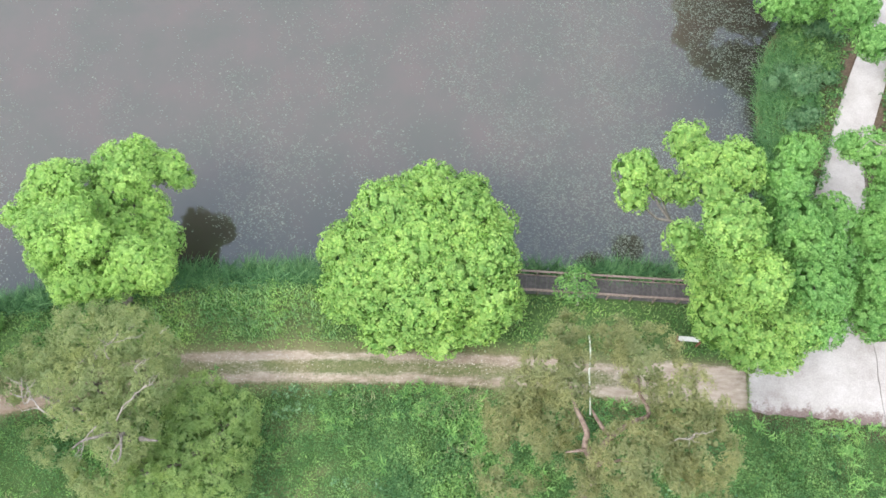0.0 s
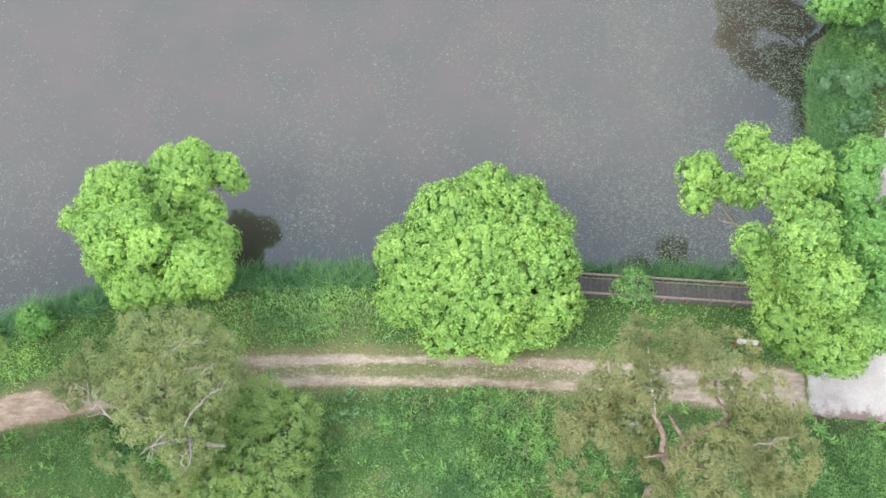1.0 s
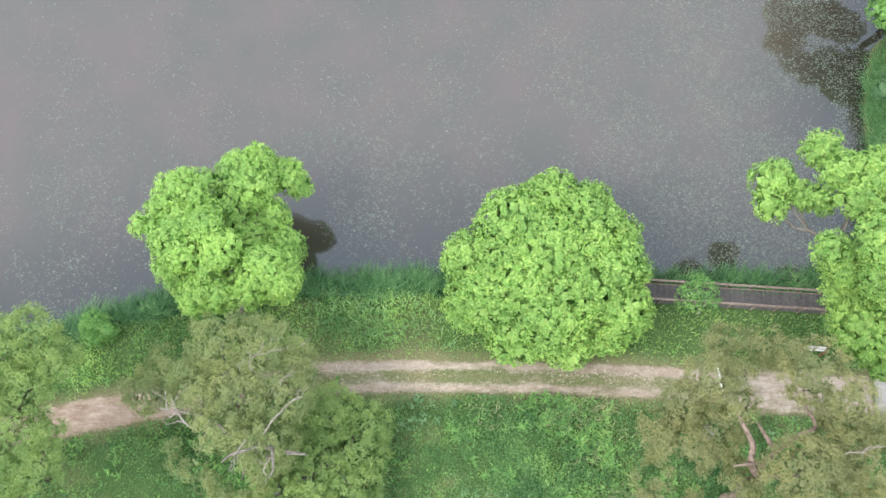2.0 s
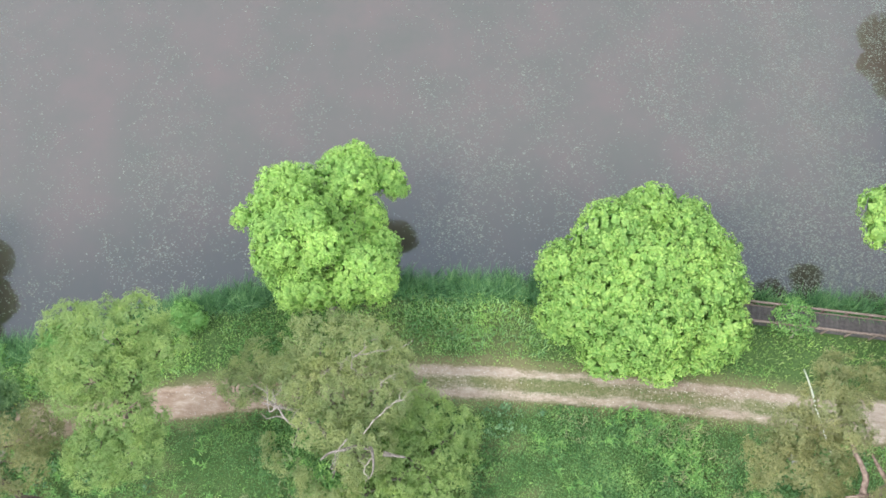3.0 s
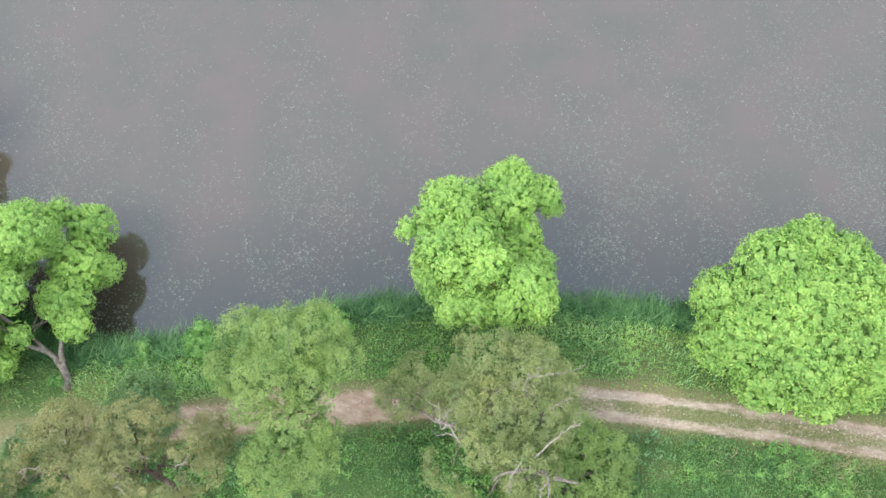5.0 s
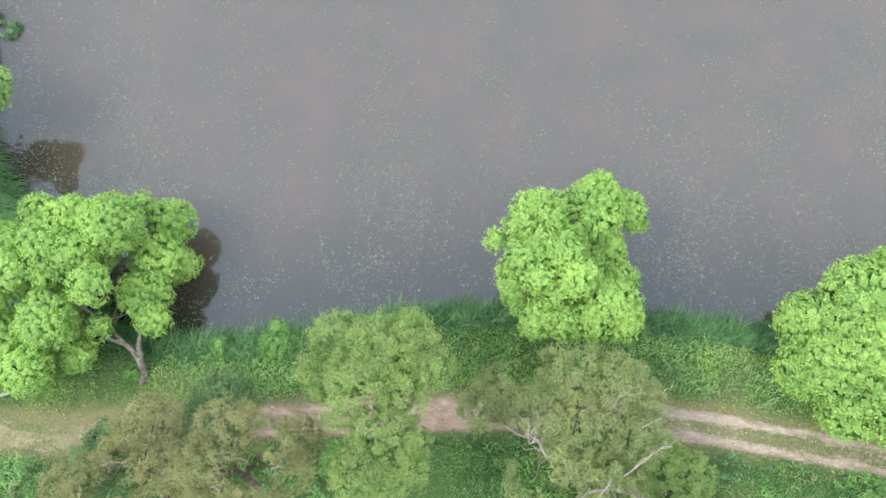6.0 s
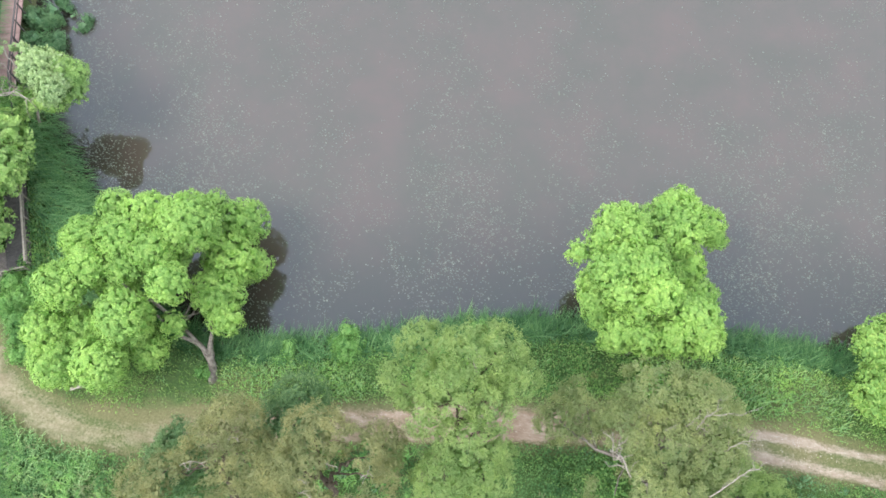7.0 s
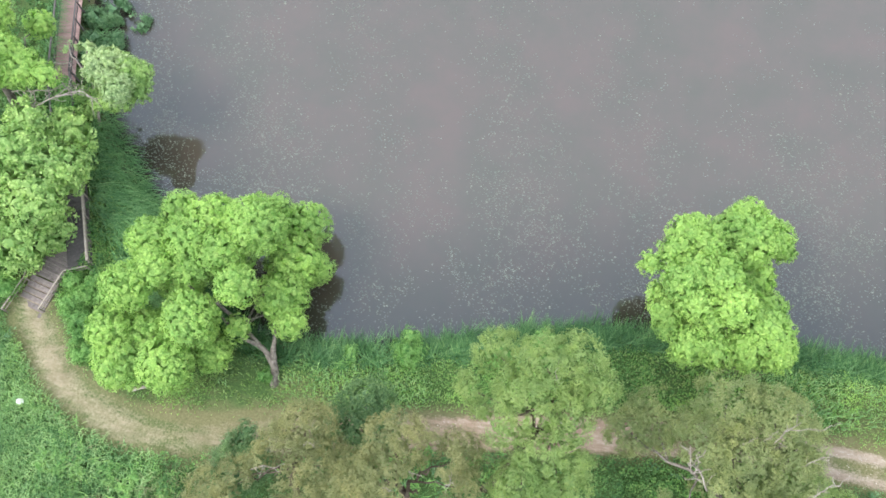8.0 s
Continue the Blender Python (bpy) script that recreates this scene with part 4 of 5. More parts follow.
at = scatter(rng, 220000, -72, 26, 3, 18, lambda x, y: clear(x, y, 0.3) * (pond(x, y) < -1.0) * ~south(x, y) * np.clip(0.7 + 0.85 * ripple(x * 0.8 + 9, y * 0.9), 0.0, 1) * (1 - 0.7 * np.exp(-((np.abs(tracks(x, y)[1]) - 1.6) / 0.4) ** 2)))
single("bank_weeds", carpet("bank_weeds", rng, at, 0.16, 0.6, 0.34), BANK, "green leafy weeds among the meadow grass", "weeds", "stuff")
at = scatter(rng, 2100, 23, 36, 10, 42, lambda x, y: off_road(x, y) * (pond(x, y) < -0.6) * ((y > 12) | (x > 30)))
single("roadside_weeds", plants("roadside_weeds", rng, at, 0.4, 22, 0.2), WEED, "dense green leafy weeds beside the concrete road", "weeds", "stuff")
at = scatter(rng, 2400, -79, -60, 2, 36, lambda x, y: clear(x, y) * (pond(x, y) < -0.6) * ((y > 9) | (x < -68)))
single("walkway_weeds", plants("walkway_weeds", rng, at, 0.38, 22, 0.2), WEED, "dense green leafy weeds beside the wooden walkway", "weeds", "stuff")
at = scatter(rng, 26000, -64, 21, 8, 20, lambda x, y: off_road(x, y) * smooth(-1.7, -1.2, pond(x, y)) * smooth(0.5 + 0.3 * ripple(x * 2, y * 2), -0.1, pond(x, y)) * np.clip(0.75 + 0.5 * ripple(x * 3.1, y * 3.1), 0.2, 1))
at = np.repeat(at, 7, 0) + np.concatenate([rng.normal(0, 0.07, (len(at) * 7, 2)), np.zeros((len(at) * 7, 1))], 1)
single("reeds", blade_mesh("reeds", rng, at, 0.85, 0.022, np.array([0.15, 0.25, 0.0]), 1.25), REED, "dark green reeds arching over the water's edge", "reeds", "stuff")
at = scatter(rng, 60000, -64, 21, 8, 20, lambda x, y: off_road(x, y) * smooth(-3.0, -2.4, pond(x, y) + 0.3 * ripple(x, y)) * smooth(-0.9, -1.4, pond(x, y)))
single("sedge", carpet("sedge", rng, at, 0.13, 0.4, 0.3), REED, "low dark green sedge behind the reeds", "weeds", "stuff")
at = scatter(rng, 70000, -76, -56, 10, 38, lambda x, y: off_road(x, y) * smooth(-3.8, -2.8, pond(x, y)) * smooth(0.9, 0.2, pond(x, y)) * 0.6)
single("tall_reeds", blade_mesh("tall_reeds", rng, at, 1.2, 0.026, np.array([1.5, -0.35, 0.0]), 0.75), REED_BLUE, "tall dark green reeds beside the walkway", "reeds", "stuff")
at = scatter(rng, 60000, 18, 31, 18, 42, lambda x, y: smooth(-2.8, -1.8, pond(x, y)) * smooth(0.35, -0.5, pond(x, y) + 0.5 * ripple(x * 2, y * 2)) * np.clip(0.5 + 0.6 * ripple(x * 1.6 + 3, y * 1.6), 0.08, 1))
single("tall_reeds", blade_mesh("tall_reeds", rng, at, 0.95, 0.02, np.array([-0.25, 0.3, 0.0]), 1.0), REED_BLUE, "tall green reeds in the corner of the pond", "reeds", "stuff")


at = scatter(rng, 26000, -76, -55, -6, 6, lambda x, y: clear(x, y, 0.3) * south(x, y) * np.clip(0.5 + 0.6 * ripple(x, y), 0, 1))
single("tall_grass", blade_mesh("tall_grass", rng, at, 0.6, 0.022, np.array([0.5, 0.35, 0.0]), 0.8), TALL, "tall pale green grass leaning beside the bend", "grass", "stuff")


def lily_pads(rng, count):
    x, y = rng.uniform(-80, 30, count), rng.uniform(9, 62, count)
    d = pond(x, y)
    patch = smooth(-0.8 - 0.7 * smooth(-5, 8, x), 1.7, 0.8 * ripple(x * 0.4 + 3, y * 0.4) + 0.8 * ripple(x * 2.5, y * 2.5))
    k = rng.uniform(size=count) < patch * (d > 0.2) * (0.22 + 0.78 * smooth(26, 3, d)) * (0.6 + 0.5 * smooth(-20, 8, x)) * (1 + smooth(14, 19, x))
    x, y = x[k], y[k]
    r = rng.uniform(0.035, 0.066, len(x)) * rng.choice([1, 1, 1, 1.4], len(x))
    a = rng.uniform(0, 6.28, len(x))[:, None] + np.arange(4) * (2 * np.pi / 4)
    v = np.stack([x[:, None] + r[:, None] * np.cos(a), y[:, None] + 0.75 * r[:, None] * np.sin(a), WATER_Z + 0.006 + 0.004 * np.sin(a * 2 + 1)], -1)
    return quad_mesh("lily_pads", v, 4)


single("lily_pads", lily_pads(rng, 450000), PADS, "small pale floating leaves scattered over the pond", "lily pads", "stuff")


# ---- the boardwalks ----
def plank_mesh(length, width, thick):
    return as_mesh("plank", box(bmesh.new(), (length, width, thick), Matrix(), 0.006))


def boardwalk(name, a, b, width, z, deck, label, rails=(1, 1), drop=1.2, rail_high=1.0, pitch=0.16, post_gap=1.6, rail_mat=None, group=""):
    a, b = Vector((*a, z)), Vector((*b, z))
    root = thing(name, a, label, "boardwalk", group)
    d = (b - a).normalized()
    side = Vector((-d.y, d.x, 0))
    turn = math.atan2(d.y, d.x)
    size = (b - a).length
    count = round(size / pitch)
    pitch = size / count
    board = plank_mesh(width, pitch - 0.015, 0.045)
    board.materials.append(deck)
    rnd = random.Random(name)
    for k in range(count):
        ob = new("plank", board)
        ob.parent = root
        ob.matrix_parent_inverse = Matrix.Translation(-a)
        p = a + d * (k + 0.5) * pitch
        ob.matrix_basis = Matrix.Translation(p + Vector((0, 0, rnd.uniform(-0.006, 0.004)))) @ Matrix.Rotation(turn + math.pi / 2 + rnd.uniform(-0.01, 0.01), 4, "Z")
    mid = (a + b) / 2
    for s in (-1, 1):
        beam = mid + side * s * (width / 2 - 0.12) - Vector((0, 0, 0.12))
        part("beam", box(bmesh.new(), (size, 0.1, 0.18), Matrix.Translation(beam) @ Matrix.Rotation(turn, 4, "Z"), 0.01), deck, root)
    rail_mat = rail_mat or RAIL_WOOD
    for s, on in zip((-1, 1), rails):
        if not on:
            continue
        edge = side * s * (width / 2 - 0.02)
        for high, wide, thick, inset in ((rail_high, 0.14, 0.06, 0.0), (rail_high * 0.45, 0.07, 0.11, 0.1)):
            m = Matrix.Translation(mid + edge - side * s * inset + Vector((0, 0, high))) @ Matrix.Rotation(turn, 4, "Z")
            part("rail", box(bmesh.new(), (size, wide, thick), m, 0.01), rail_mat, root)
        n = max(1, round(size / post_gap))
        for k in range(n + 1):
            p = a + d * (size * k / n) + edge * 1.0
            p = p + d * (0.05 if k == 0 else (-0.05 if k == n else 0)) + side * s * 0.07
            m = Matrix.Translation(p + Vector((0, 0, (rail_high - drop) / 2))) @ Matrix.Rotation(turn, 4, "Z")
            part("post", box(bmesh.new(), (0.1, 0.1, rail_high + drop - 0.06), m, 0.01), rail_mat, root)
    return root


boardwalk("boardwalk", (0.5, 16.65), (19.4, 15.35), 1.35, 0.95, GREY_WOOD, "weathered grey wooden boardwalk with brown rails along the bank")
boardwalk("boardwalk", (-64.95, 12.2), (-68.0, 18.6), 1.8, 1.15, GREY_WOOD, "weathered grey wooden walkway with pale rails", rails=(1, 0), pitch=0.15, rail_mat=PALE_RAIL)
boardwalk("boardwalk", (-67.1, 10.9), (-66.6, 13.4), 2.0, 1.1, PALE_BOARD, "weathered wooden landing at the top of the steps", rails=(0, 0), pitch=0.15)
boardwalk("footbridge", (-68.0, 18.6), (-72.1, 26.6), 1.7, 1.15, PINK_WOOD, "reddish-brown wooden footbridge deck under the trees", rail_mat=GREY_WOOD)
boardwalk("footbridge", (-72.1, 26.6), (-77.8, 45), 1.7, 1.15, PINK_WOOD, "reddish-brown wooden footbridge with dark side rails", pitch=0.2, rail_mat=GREY_WOOD)


def short_rail(name, points, high, label):
    """A handrail along points, with posts at the bends."""
    root = thing(name, points[0], label, "handrail", "handrails of the walkway")
    pts = [Vector(p) for p in points]
    for a, b in zip(pts, pts[1:]):
        d = b - a
        m = Matrix.Translation((a + b) / 2 + Vector((0, 0, high))) @ d.to_track_quat("X", "Z").to_matrix().to_4x4()
        part("rail", box(bmesh.new(), (d.length + 0.04, 0.1, 0.05), m, 0.01), PALE_RAIL, root)
        m = Matrix.Translation((a + b) / 2 + Vector((0, 0, high * 0.5))) @ d.to_track_quat("X", "Z").to_matrix().to_4x4()
        part("rail", box(bmesh.new(), (d.length, 0.04, 0.09), m, 0.01), PALE_RAIL, root)
    for p in pts:
        part("post", box(bmesh.new(), (0.1, 0.1, high + 0.6), Matrix.Translation(p + Vector((0, 0, high / 2 - 0.33))), 0.01), PALE_RAIL, root)
    return root


short_rail("handrail", [(-64.15, 12.2, 1.15), (-65.6, 11.5, 1.15), (-65.75, 10.8, 1.15), (-66.35, 8.6, 0.95)], 0.85, "pale weathered handrail beside the wooden steps")
short_rail("handrail", [(-68.3, 11.4, 1.1), (-68.2, 10.5, 1.1), (-68.9, 8.0, 0.95)], 0.85, "pale weathered handrail with a short bent end")


def steps(a, b, width, z0, z1, count):
    a, b = Vector((*a, 0)), Vector((*b, 0))
    root = thing("steps", (a.x, a.y, 0.9), "shallow grey timber steps up to the walkway", "steps")
    d = (b - a).normalized()
    turn = math.atan2(d.y, d.x)
    run = (b - a).length / count
    for k in range(count):
        z = z0 + (z1 - z0) * (k + 1) / count
        p = a + d * run * (k + 0.5)
        bm = box(bmesh.new(), (run * 0.8, width, 0.08), Matrix.Translation((p.x, p.y, z - 0.04)) @ Matrix.Rotation(turn, 4, "Z"), 0.01)
        part("tread", bm, PALE_BOARD, root)
        q = p - d * run * 0.46
        part("riser", box(bmesh.new(), (0.06, width, 0.3), Matrix.Translation((q.x, q.y, z - 0.16)) @ Matrix.Rotation(turn, 4, "Z"), 0.008), RAIL_WOOD, root)
    return root


steps((-67.6, 8.2), (-67.1, 10.85), 2.2, 0.86, 1.08, 6)


# ---- small trees and shrubs ----
def shrub(x, y, r, high, leaf, label, seed, group=""):
    rng = np.random.default_rng(seed)
    z = float(land(np.array(x), np.array(y)))
    root = thing("shrub", (x, y, z), label, "shrub", group)
    lobes = [(x + rng.normal(0, r * 0.45), y + rng.normal(0, r * 0.45), z + high * rng.uniform(0.35, 0.75), r * rng.uniform(0.45, 0.7)) for _ in range(6)]
    for o in lobes[:4]:
        part("stem", tube(bmesh.new(), bent(rng, (x, y, z - 0.1), o[:3], 3, 0.05), np.linspace(0.04, 0.015, 4), 5), BARK, root)
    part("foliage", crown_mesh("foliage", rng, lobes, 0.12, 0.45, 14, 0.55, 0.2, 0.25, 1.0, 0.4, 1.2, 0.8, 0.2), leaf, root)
    return root


tree("sapling", (9.5, 14.75, 0.9), (9.5, 15.0, 1.7), [(8.6, 15.8, 1.9, 0.7), (9.6, 16.1, 2.2, 0.75), (10.1, 15.5, 1.9, 0.6), (9.1, 15.4, 1.8, 0.55), (9.3, 16.6, 2.1, 0.55), (8.6, 15.3, 1.6, 0.45)], BUSH, DEADWOOD, "slender young sapling with sparse light green leaves", "sapling", 41, girth=0.05, tuft=0.25, per=7, size=0.13, back=0.3, billow=0.35, hollow=0.45, scale=0.95, limbs=6, mains=3)
for k, (x, y, r, high) in enumerate([(-31.1, 13.4, 1.0, 1.7), (-40.3, 11.3, 0.9, 1.3), (-34.2, 12.6, 0.7, 1.1), (-44.6, 10.0, 0.6, 0.9), (-49.3, 7.7, 0.5, 0.9)]):
    shrub(x, y, r, high, BUSH, "light green leafy shrub at the reedy water's edge", 60 + k, "shrubs along the bank")
for k, (x, y, r, high) in enumerate([(28.0, 33.6, 1.3, 1.9), (26.8, 31.0, 1.2, 1.6), (26.2, 28.4, 1.1, 1.5), (25.4, 25.6, 1.0, 1.4), (28.5, 36.1, 1.5, 2.1), (24.7, 22.8, 1.0, 1.4), (27.0, 35.6, 1.3, 1.7), (25.6, 32.2, 1.0, 1.3), (27.4, 32.0, 1.0, 1.6), (26.6, 29.7, 0.9, 1.4)]):
    shrub(x, y, r, high, BLUISH if k % 3 else WEED, "dense green bush between the road and the pond", 70 + k, "bushes beside the road")
for k, (x, y, r, high) in enumerate([(-64.3, 9.9, 1.0, 1.2), (-63.2, 8.2, 1.0, 1.1), (-62.0, 6.6, 0.9, 1.0), (-62.6, 10.6, 1.1, 1.3), (-70.3, 10.4, 1.3, 1.8), (-70.6, 24.5, 1.2, 1.6)]):
    shrub(x, y, r, high, BUSH, "low green leafy bush beside the walkway", 80 + k, "bushes beside the walkway")

for k, (x, y, r, high) in enumerate([(-72.6, 33.0, 1.0, 1.5), (-71.5, 33.7, 1.1, 1.5), (-70.3, 33.9, 1.0, 1.5), (-69.0, 33.6, 0.8, 1.5), (-72.1, 30.9, 0.7, 1.5), (-70.9, 30.6, 0.8, 1.5), (-70.0, 31.2, 0.8, 1.5), (-71.6, 29.4, 0.6, 1.5)]):
    shrub(x, y, r, high, BLUISH, "dark green bush overhanging the pond beside the footbridge", 90 + k, "bushes beside the footbridge")


# ---- dead branches, the leaning pole and small things ----
rng = np.random.default_rng(90)
pines = {o.name: o for o in scene.objects if o.name.startswith("pine_tree")}
ragged, open_pine, tall_olive = pines["pine_tree.001"], pines["pine_tree"], pines["pine_tree.004"]


def bough(root, points, girth, mat, label=""):
    """A bare crooked limb through points, thinning to its end."""
    part("limb", tube(bmesh.new(), *eased(points, np.linspace(girth, girth * 0.3, len(points))), 8, 0.12, rng), mat, root, label)


def twigs(root, points, girth, count=4, mat=None):
    """A bleached dead branch through points, with short side twigs."""
    girth = girth * 0.7
    line, thick = eased(points, np.linspace(girth, girth * 0.35, len(points)), 3)
    line = [np.array(p) + rng.normal(0, 0.035, 3) for p in line]
    bm = tube(bmesh.new(), line, thick, 6, 0.1, rng)
    reach = np.linalg.norm(np.array(points[-1]) - np.array(points[0]))
    for k in range(count):
        a = np.array(line[int((k + 1) * len(line) / (count + 1))])
        d = unit(unit(np.array(points[-1], float) - np.array(points[0])) + rng.normal(0, 0.7, 3))
        tube(bm, bent(rng, a, a + d * reach * rng.uniform(0.2, 0.45), 3, 0.08), np.linspace(girth * 0.5, girth * 0.2, 4), 5)
    part("dead_branch", bm, mat or DEADWOOD, root, "bleached bare dead branch")


twigs(ragged, [(-18.7, 9.2, 9.6), (-18.58, 9.48, 10.4), (-18.34, 9.88, 10.6), (-17.71, 10.34, 10.8)], 0.06, 5)
twigs(ragged, [(-18.2, 9.9, 10.5), (-17.27, 10.16, 10.7), (-16.38, 10.27, 10.8)], 0.035, 3)
twigs(ragged, [(-19.3, 9.2, 9.8), (-19.1, 9.35, 10.4), (-18.8, 9.8, 10.6)], 0.035, 3)
twigs(ragged, [(-17.0, 8.3, 9.4), (-16.79, 8.54, 10.2), (-16.44, 8.81, 10.4), (-15.93, 9.09, 10.6)], 0.045, 5)
twigs(ragged, [(-21.7, 6.0, 8.8), (-22.14, 6.36, 9.7), (-22.55, 6.85, 9.9), (-22.94, 6.6, 10.0), (-23.18, 7.95, 10.2)], 0.085, 9)
twigs(ragged, [(-23.0, 6.9, 10.0), (-22.7, 7.4, 10.1), (-22.4, 7.8, 10.2)], 0.045, 4)
twigs(ragged, [(-17.6, 5.7, 9.7), (-17.1, 6.32, 10.5), (-16.39, 6.98, 10.6), (-15.85, 7.54, 10.7), (-15.4, 7.54, 10.7)], 0.06, 5)
twigs(ragged, [(-17.7, 10.9, 9.6), (-17.4, 11.1, 9.9), (-17.1, 11.3, 10.0)], 0.03, 3)
twigs(ragged, [(-15.9, 10.7, 9.5), (-15.6, 10.9, 9.7), (-15.3, 11.1, 9.8)], 0.03, 3)
twigs(ragged, [(-20.4, 8.7, 9.5), (-20.1, 8.9, 9.9), (-19.8, 9.1, 10.0)], 0.035, 4)
bough(ragged, [(-18.2, 4.6, 6.5), (-17.2, 4.95, 8.8), (-17.94, 5.03, 9.5), (-18.58, 4.81, 9.7), (-19.34, 4.58, 9.8), (-19.81, 4.15, 9.9)], 0.15, BARK, "thick grey broken limb")
bough(ragged, [(-17.2, 5.0, 9.6), (-17.0, 4.8, 10.3), (-16.86, 4.26, 10.5), (-16.82, 3.75, 10.5), (-16.95, 3.4, 10.5)], 0.11, BARK, "grey broken limb hooked at its end")
twigs(ragged, [(-16.9, 4.5, 10.4), (-17.14, 4.11, 10.6), (-17.3, 3.7, 10.6), (-17.0, 3.3, 10.6)], 0.06, 4)
twigs(ragged, [(-18.36, 5.24, 10.4), (-18.86, 4.62, 10.7), (-18.89, 4.11, 10.7), (-19.03, 3.57, 10.7)], 0.055, 5)
bough(ragged, [(-16.5, 4.8, 8.8), (-16.0, 4.7, 9.4), (-15.2, 4.6, 9.7)], 0.16, BARK, "short sawn-off limb")
tall_green, spreading = pines["pine_tree.003"], pines["pine_tree.005"]
twigs(tall_green, [(-31.0, 9.2, 13.0), (-31.25, 9.35, 13.8), (-31.24, 9.77, 14.1)], 0.055, 4)
bough(tall_green, [(-30.6, 6.4, 11.0), (-30.41, 6.17, 12.4), (-29.91, 5.77, 12.7), (-29.24, 6.28, 12.8)], 0.09, PINE_BARK, "reddish bare fork")
twigs(tall_green, [(-32.1, 7.6, 12.4), (-31.7, 7.3, 13.6), (-31.2, 7.0, 13.8)], 0.06, 4, PINE_BARK)
twigs(spreading, [(-40.7, 3.9, 8.6), (-40.33, 3.76, 9.4), (-40.1, 4.0, 9.6)], 0.05, 4)
twigs(spreading, [(-46.95, 1.38, 7.4), (-46.05, 1.78, 8.6), (-45.11, 1.67, 8.8)], 0.06, 6)
twigs(spreading, [(-43.9, 3.1, 9.9), (-43.5, 3.4, 10.6), (-43.0, 3.3, 10.8)], 0.045, 4)
twigs(tall_olive, [(-35.53, 3.3, 13.0), (-35.36, 2.87, 13.9), (-35.7, 2.6, 14.2)], 0.055, 5)
twigs(tall_olive, [(-37.5, 3.0, 13.9), (-37.2, 2.9, 14.6), (-36.8, 2.85, 14.8)], 0.04, 4)
twigs(tall_olive, [(-38.5, 1.3, 13.8), (-38.06, 1.4, 14.6), (-37.7, 1.2, 14.8)], 0.05, 5)
twigs(tall_olive, [(-38.7, 1.9, 14.2), (-38.4, 1.9, 14.9), (-38.0, 1.85, 15.0)], 0.04, 4)
RED = "thick reddish crooked bare limb"
bough(open_pine, [(8.6, 3.7, 11.2), (9.0, 4.3, 12.2), (9.49, 4.76, 12.6), (10.3, 5.29, 12.8), (11.14, 5.62, 12.9), (11.06, 6.2, 13.0), (10.75, 6.69, 13.1), (10.75, 7.6, 13.2)], 0.19, PINE_BARK, RED)
bough(open_pine, [(9.3, 4.6, 12.3), (8.83, 5.04, 12.7), (8.48, 5.56, 12.9), (8.3, 5.9, 13.0)], 0.15, PINE_BARK, RED)
bough(open_pine, [(8.5, 3.5, 11.2), (7.95, 4.09, 12.3), (8.04, 4.75, 12.6), (7.79, 5.42, 12.8), (7.5, 6.0, 12.9), (7.21, 7.08, 13.1), (7.15, 8.5, 13.3)], 0.2, PINE_BARK, RED)
bough(open_pine, [(8.3, 4.0, 12.2), (7.6, 3.9, 12.6), (6.9, 3.8, 12.7)], 0.13, PINE_BARK, RED)
dead_branch(open_pine, rng, (12.0, 4.2, 13.4), (13.4, 4.6, 14.2), 0.04, 8)
forked = [o for o in scene.objects if o.get("label", "").endswith("forked grey trunk")][0]
bough(forked, [(-49.2, 8.7, 1.7), (-49.3, 9.4, 2.2), (-49.35, 10.3, 2.6), (-49.5, 11.6, 3.2)], 0.24, BARK)
bough(forked, [(-49.2, 8.5, 1.6), (-50.1, 9.35, 2.2), (-51.2, 9.5, 3.2), (-52.6, 10.3, 4.4)], 0.22, BARK)
pale_tree = [o for o in scene.objects if o.get("label", "").startswith("small tree with pale")][0]
twigs(pale_tree, [(-70.17, 20.98, 6.6), (-69.54, 21.71, 6.3), (-68.56, 22.42, 6.6), (-67.32, 23.15, 6.3), (-66.60, 23.68, 6.6)], 0.1, 9)
twigs(pale_tree, [(-68.25, 22.49, 6.6), (-67.31, 23.34, 6.3), (-66.31, 23.19, 6.6), (-64.95, 22.52, 6.3)], 0.09, 8)
twigs(pale_tree, [(-71.56, 22.20, 6.6), (-70.80, 22.64, 6.3), (-69.60, 22.66, 6.6), (-68.44, 23.38, 6.3)], 0.09, 8)
twigs(pale_tree, [(-70.04, 22.66, 6.6), (-69.76, 21.80, 6.3), (-69.71, 20.89, 6.6)], 0.06, 5)
twigs(pale_tree, [(-71.02, 22.54, 6.6), (-70.13, 22.09, 6.3), (-69.61, 21.65, 6.6)], 0.06, 5)
twigs(pale_tree, [(-69.47, 25.04, 6.6), (-68.91, 25.35, 6.3), (-68.44, 25.26, 6.6), (-68.02, 24.88, 6.3)], 0.05, 4)
twigs(pale_tree, [(-67.53, 26.03, 6.6), (-67.53, 25.17, 6.3), (-67.17, 24.68, 6.6)], 0.05, 5)
twigs(pale_tree, [(-68.31, 23.69, 6.6), (-67.92, 23.35, 6.3), (-67.36, 23.24, 6.6)], 0.05, 4)
twigs(pale_tree, [(-68.89, 22.17, 6.6), (-69.25, 22.64, 6.3), (-69.27, 23.29, 6.6)], 0.05, 4)

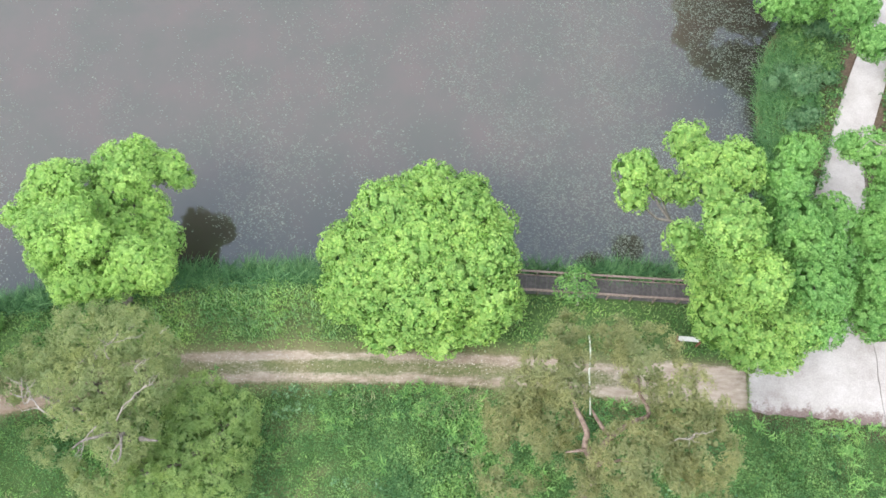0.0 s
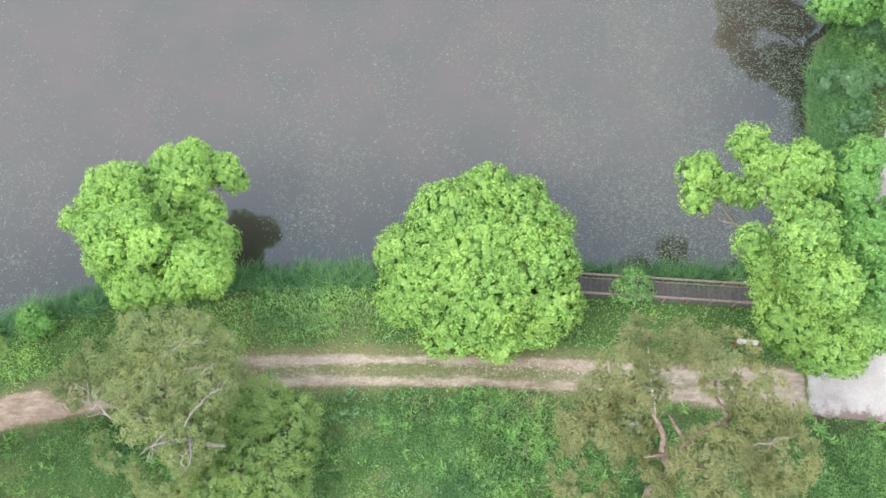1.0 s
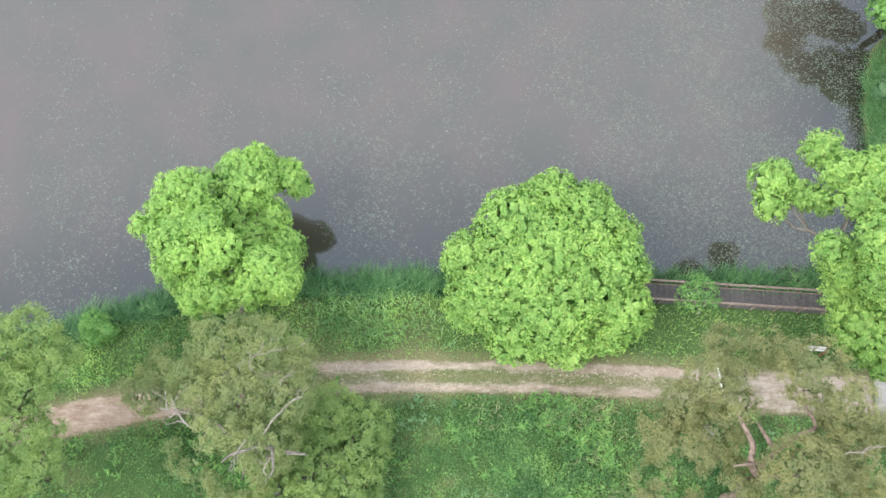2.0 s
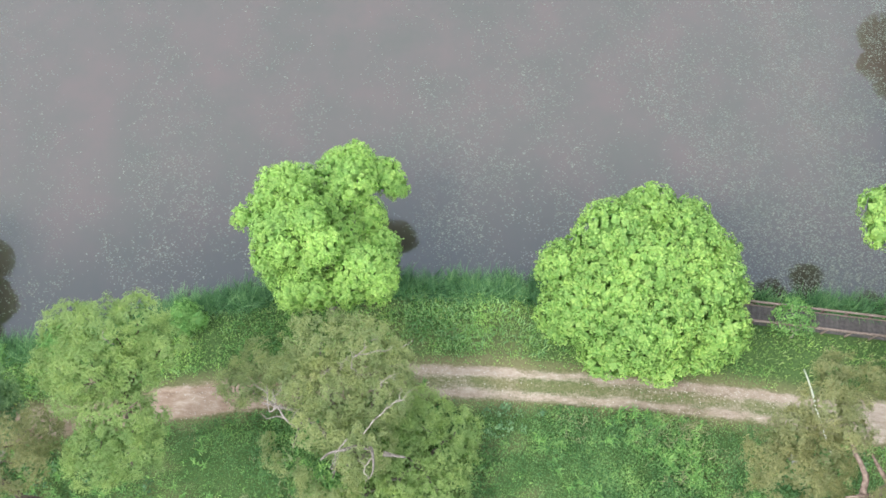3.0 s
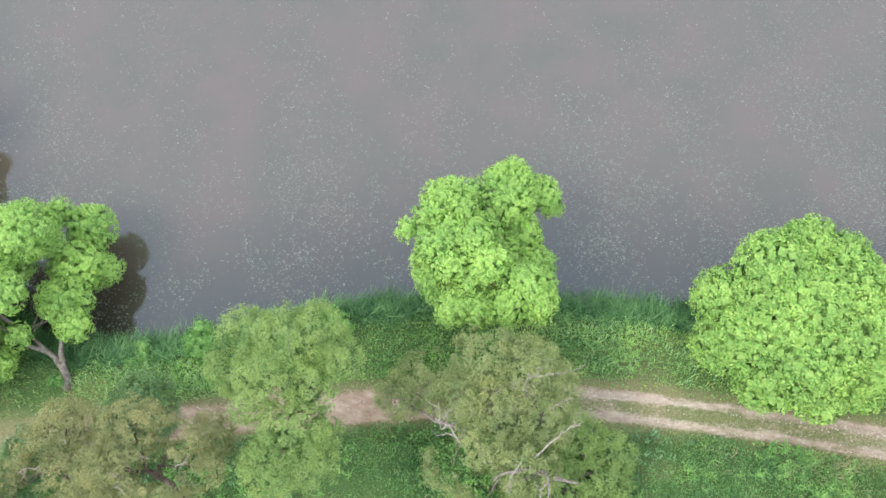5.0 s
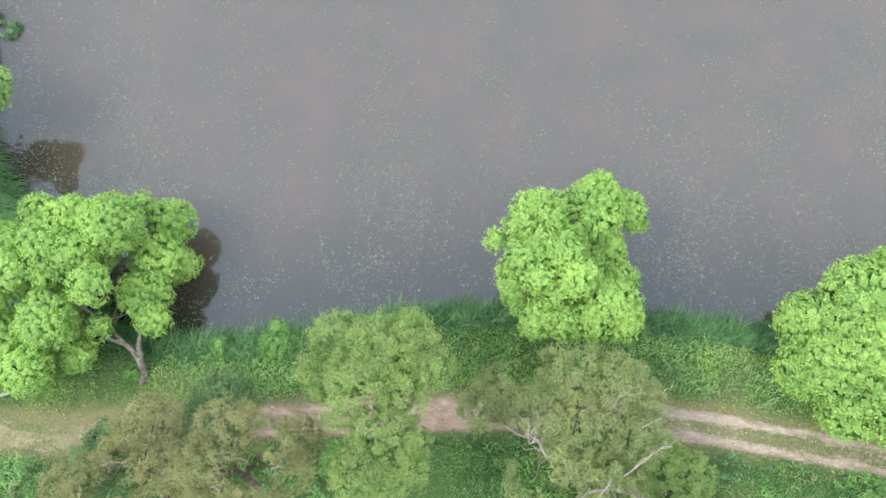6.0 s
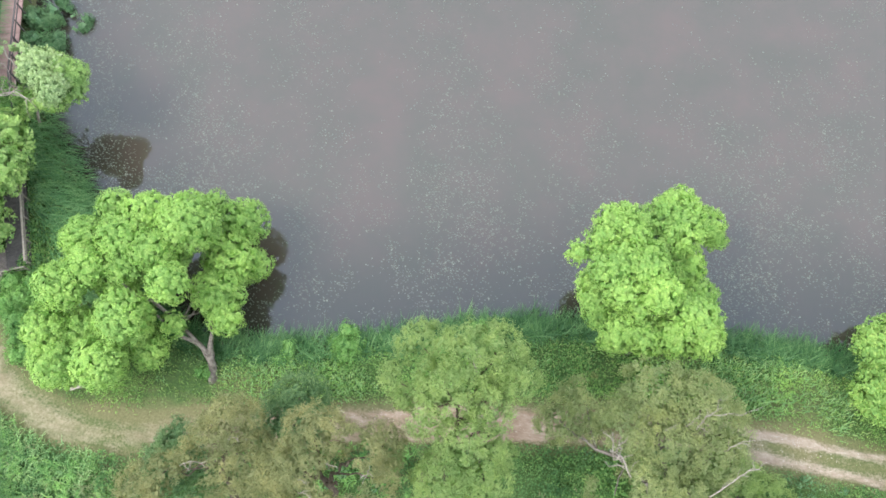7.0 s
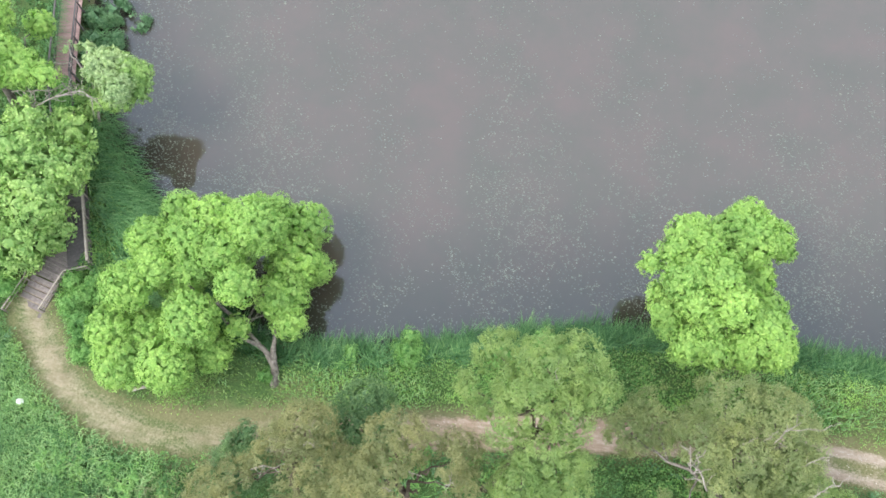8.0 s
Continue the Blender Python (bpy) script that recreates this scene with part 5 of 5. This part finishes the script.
across = [o for o in scene.objects if o.get("label", "").endswith("across the road")][0]
dead_branch(across, rng, (28.4, 21.6, 10.2), (26.2, 22.4, 10.4), 0.06, 9)
pole = thing("leaning_pole", (10.2, 12.9, 0.9), "slender whitish pole leaning up into the pine", "pole")
part("shaft", tube(bmesh.new(), bent(rng, (10.2, 12.7, 0.8), (9.2, 6.6, 6.2), 8, 0.004), np.linspace(0.06, 0.042, 9), 8, 0.1, rng), BIRCH, pole)


def sign():
    root = thing("information_board", (16.6, 12.3, 0.9), "sloping white information board on brown wooden posts", "sign")
    face = Matrix.Translation((16.6, 12.15, 1.95)) @ Matrix.Rotation(radians(-5), 4, "Z") @ Matrix.Rotation(radians(50), 4, "X")
    for s in (-1, 1):
        part("post", box(bmesh.new(), (0.13, 0.14, 1.15), Matrix.Translation((16.6 + 0.7 * s, 11.98 - 0.06 * s, 1.33)) @ Matrix.Rotation(radians(-5), 4, "Z"), 0.012), BROWN_WOOD, root)
        part("arm", box(bmesh.new(), (0.09, 0.56, 0.08), face @ Matrix.Translation((0.78 * s, -0.08, -0.03)), 0.01), BROWN_WOOD, root)
    panel = part("panel", box(bmesh.new(), (1.4, 0.38, 0.03), face, 0.006), WHITE, root)
    for k in range(4):
        part("text_bar", box(bmesh.new(), (0.75 - 0.1 * (k % 2), 0.03, 0.004), face @ Matrix.Translation((-0.2, 0.12 - 0.08 * k, 0.018))), GREY_INK, panel)
    part("emblem", box(bmesh.new(), (0.16, 0.12, 0.004), face @ Matrix.Translation((0.52, 0.05, 0.018))), RED_INK, panel)


sign()
log = thing("cut_log", (-57.8, 5.0, 1.0), "short pale cut log lying in the grass", "log")
part("bark", tube(bmesh.new(), bent(rng, (-58.25, 4.75, 1.06), (-57.35, 5.2, 1.08), 4, 0.01), [0.11, 0.12, 0.115, 0.12, 0.11], 10, 0.08, rng), PALE_WOOD, log)


def crumpled(x, y, z, size):
    bm = bmesh.new()
    bmesh.ops.create_icosphere(bm, subdivisions=3, radius=size)
    for v in bm.verts:
        c = v.co.normalized()
        f = 1 + 0.28 * noise.noise(c * 2.3) + 0.16 * noise.noise(c * 5.1)
        v.co = Vector((c.x * size * f, c.y * size * 0.8 * f, max(-0.3, c.z * 0.75) * size * f)) + Vector((x, y, z + size * 0.3))
    return bm


single("plastic_bag", crumpled(-65.3, 2.3, 1.25, 0.26), PLASTIC, "crumpled white plastic bag lying among the weeds", "bag")


def stone_mesh(rng, x, y, z, size, flat):
    bm = bmesh.new()
    bmesh.ops.create_icosphere(bm, subdivisions=2, radius=1.0)
    o = Vector(rng.uniform(-9, 9, 3))
    for v in bm.verts:
        c = v.co.normalized()
        f = 1 + 0.3 * noise.noise(c * 1.3 + o) + 0.1 * noise.noise(c * 3.5 + o)
        v.co = Vector((c.x * size * f, c.y * size * 0.8 * f, c.z * size * flat * f)) + Vector((x, y, z))
    return bm


single("boulder", stone_mesh(rng, 9.15, 6.75, 1.15, 0.56, 0.75), STONE, "grey rounded boulder lying among the weeds", "boulder")


def pebbles(rng, count):
    """Small pale stones strewn along the worn ruts."""
    x = rng.uniform(-42, 19, count)
    y = np.interp(x, LANE_X[::-1], LANE_Y[::-1]) + rng.choice([-0.95, -0.45, 0.4, 0.8], count, p=[0.2, 0.15, 0.4, 0.25]) + rng.normal(0, 0.22, count)
    k = rng.uniform(size=count) < np.clip(0.35 + 0.8 * ripple(x * 0.9, y * 0.9 + 5), 0.03, 1)
    x, y = x[k], y[k]
    r = rng.uniform(0.015, 0.05, len(x)) * rng.choice([1, 1, 1, 1, 1, 1.7], len(x))
    ring = np.array([[1, 0, 0], [0, 0.8, 0], [-1, 0, 0], [0, -0.8, 0]])
    turn = rng.uniform(0, 6.28, len(x))
    c, s_ = np.cos(turn)[:, None], np.sin(turn)[:, None]
    base = np.stack([ring[:, 0] * c - ring[:, 1] * s_, ring[:, 0] * s_ + ring[:, 1] * c, np.zeros((len(x), 4))], -1) * r[:, None, None]
    at = np.stack([x, y, land(x, y)], 1)[:, None]
    low, high = at + base - np.array([0, 0, 0.03]), at + base * 0.6 + np.array([0, 0, 1.0]) * (r * 0.55)[:, None, None]
    q = [high] + [np.stack([low[:, i], low[:, (i + 1) % 4], high[:, (i + 1) % 4], high[:, i]], 1) for i in range(4)]
    return quad_mesh("stones", np.concatenate(q))


single("stones", pebbles(rng, 4200), PEBBLE, "small pale stones strewn along the dirt track", "stones", "stuff")
at = scatter(rng, 700, 20.1, 20.75, 7.3, 10.6, lambda x, y: np.exp(-((x - 20.3 - 0.09 * (y - 7.65)) / 0.07) ** 2))
single("joint_grass", blade_mesh("joint_grass", rng, at + np.array([0, 0, 0.1]), 0.2, 0.018, np.array([0.0, 0.0, 0.0]), 0.9), OLIVE_GREEN, "grass growing along the joint before the concrete", "grass", "stuff")
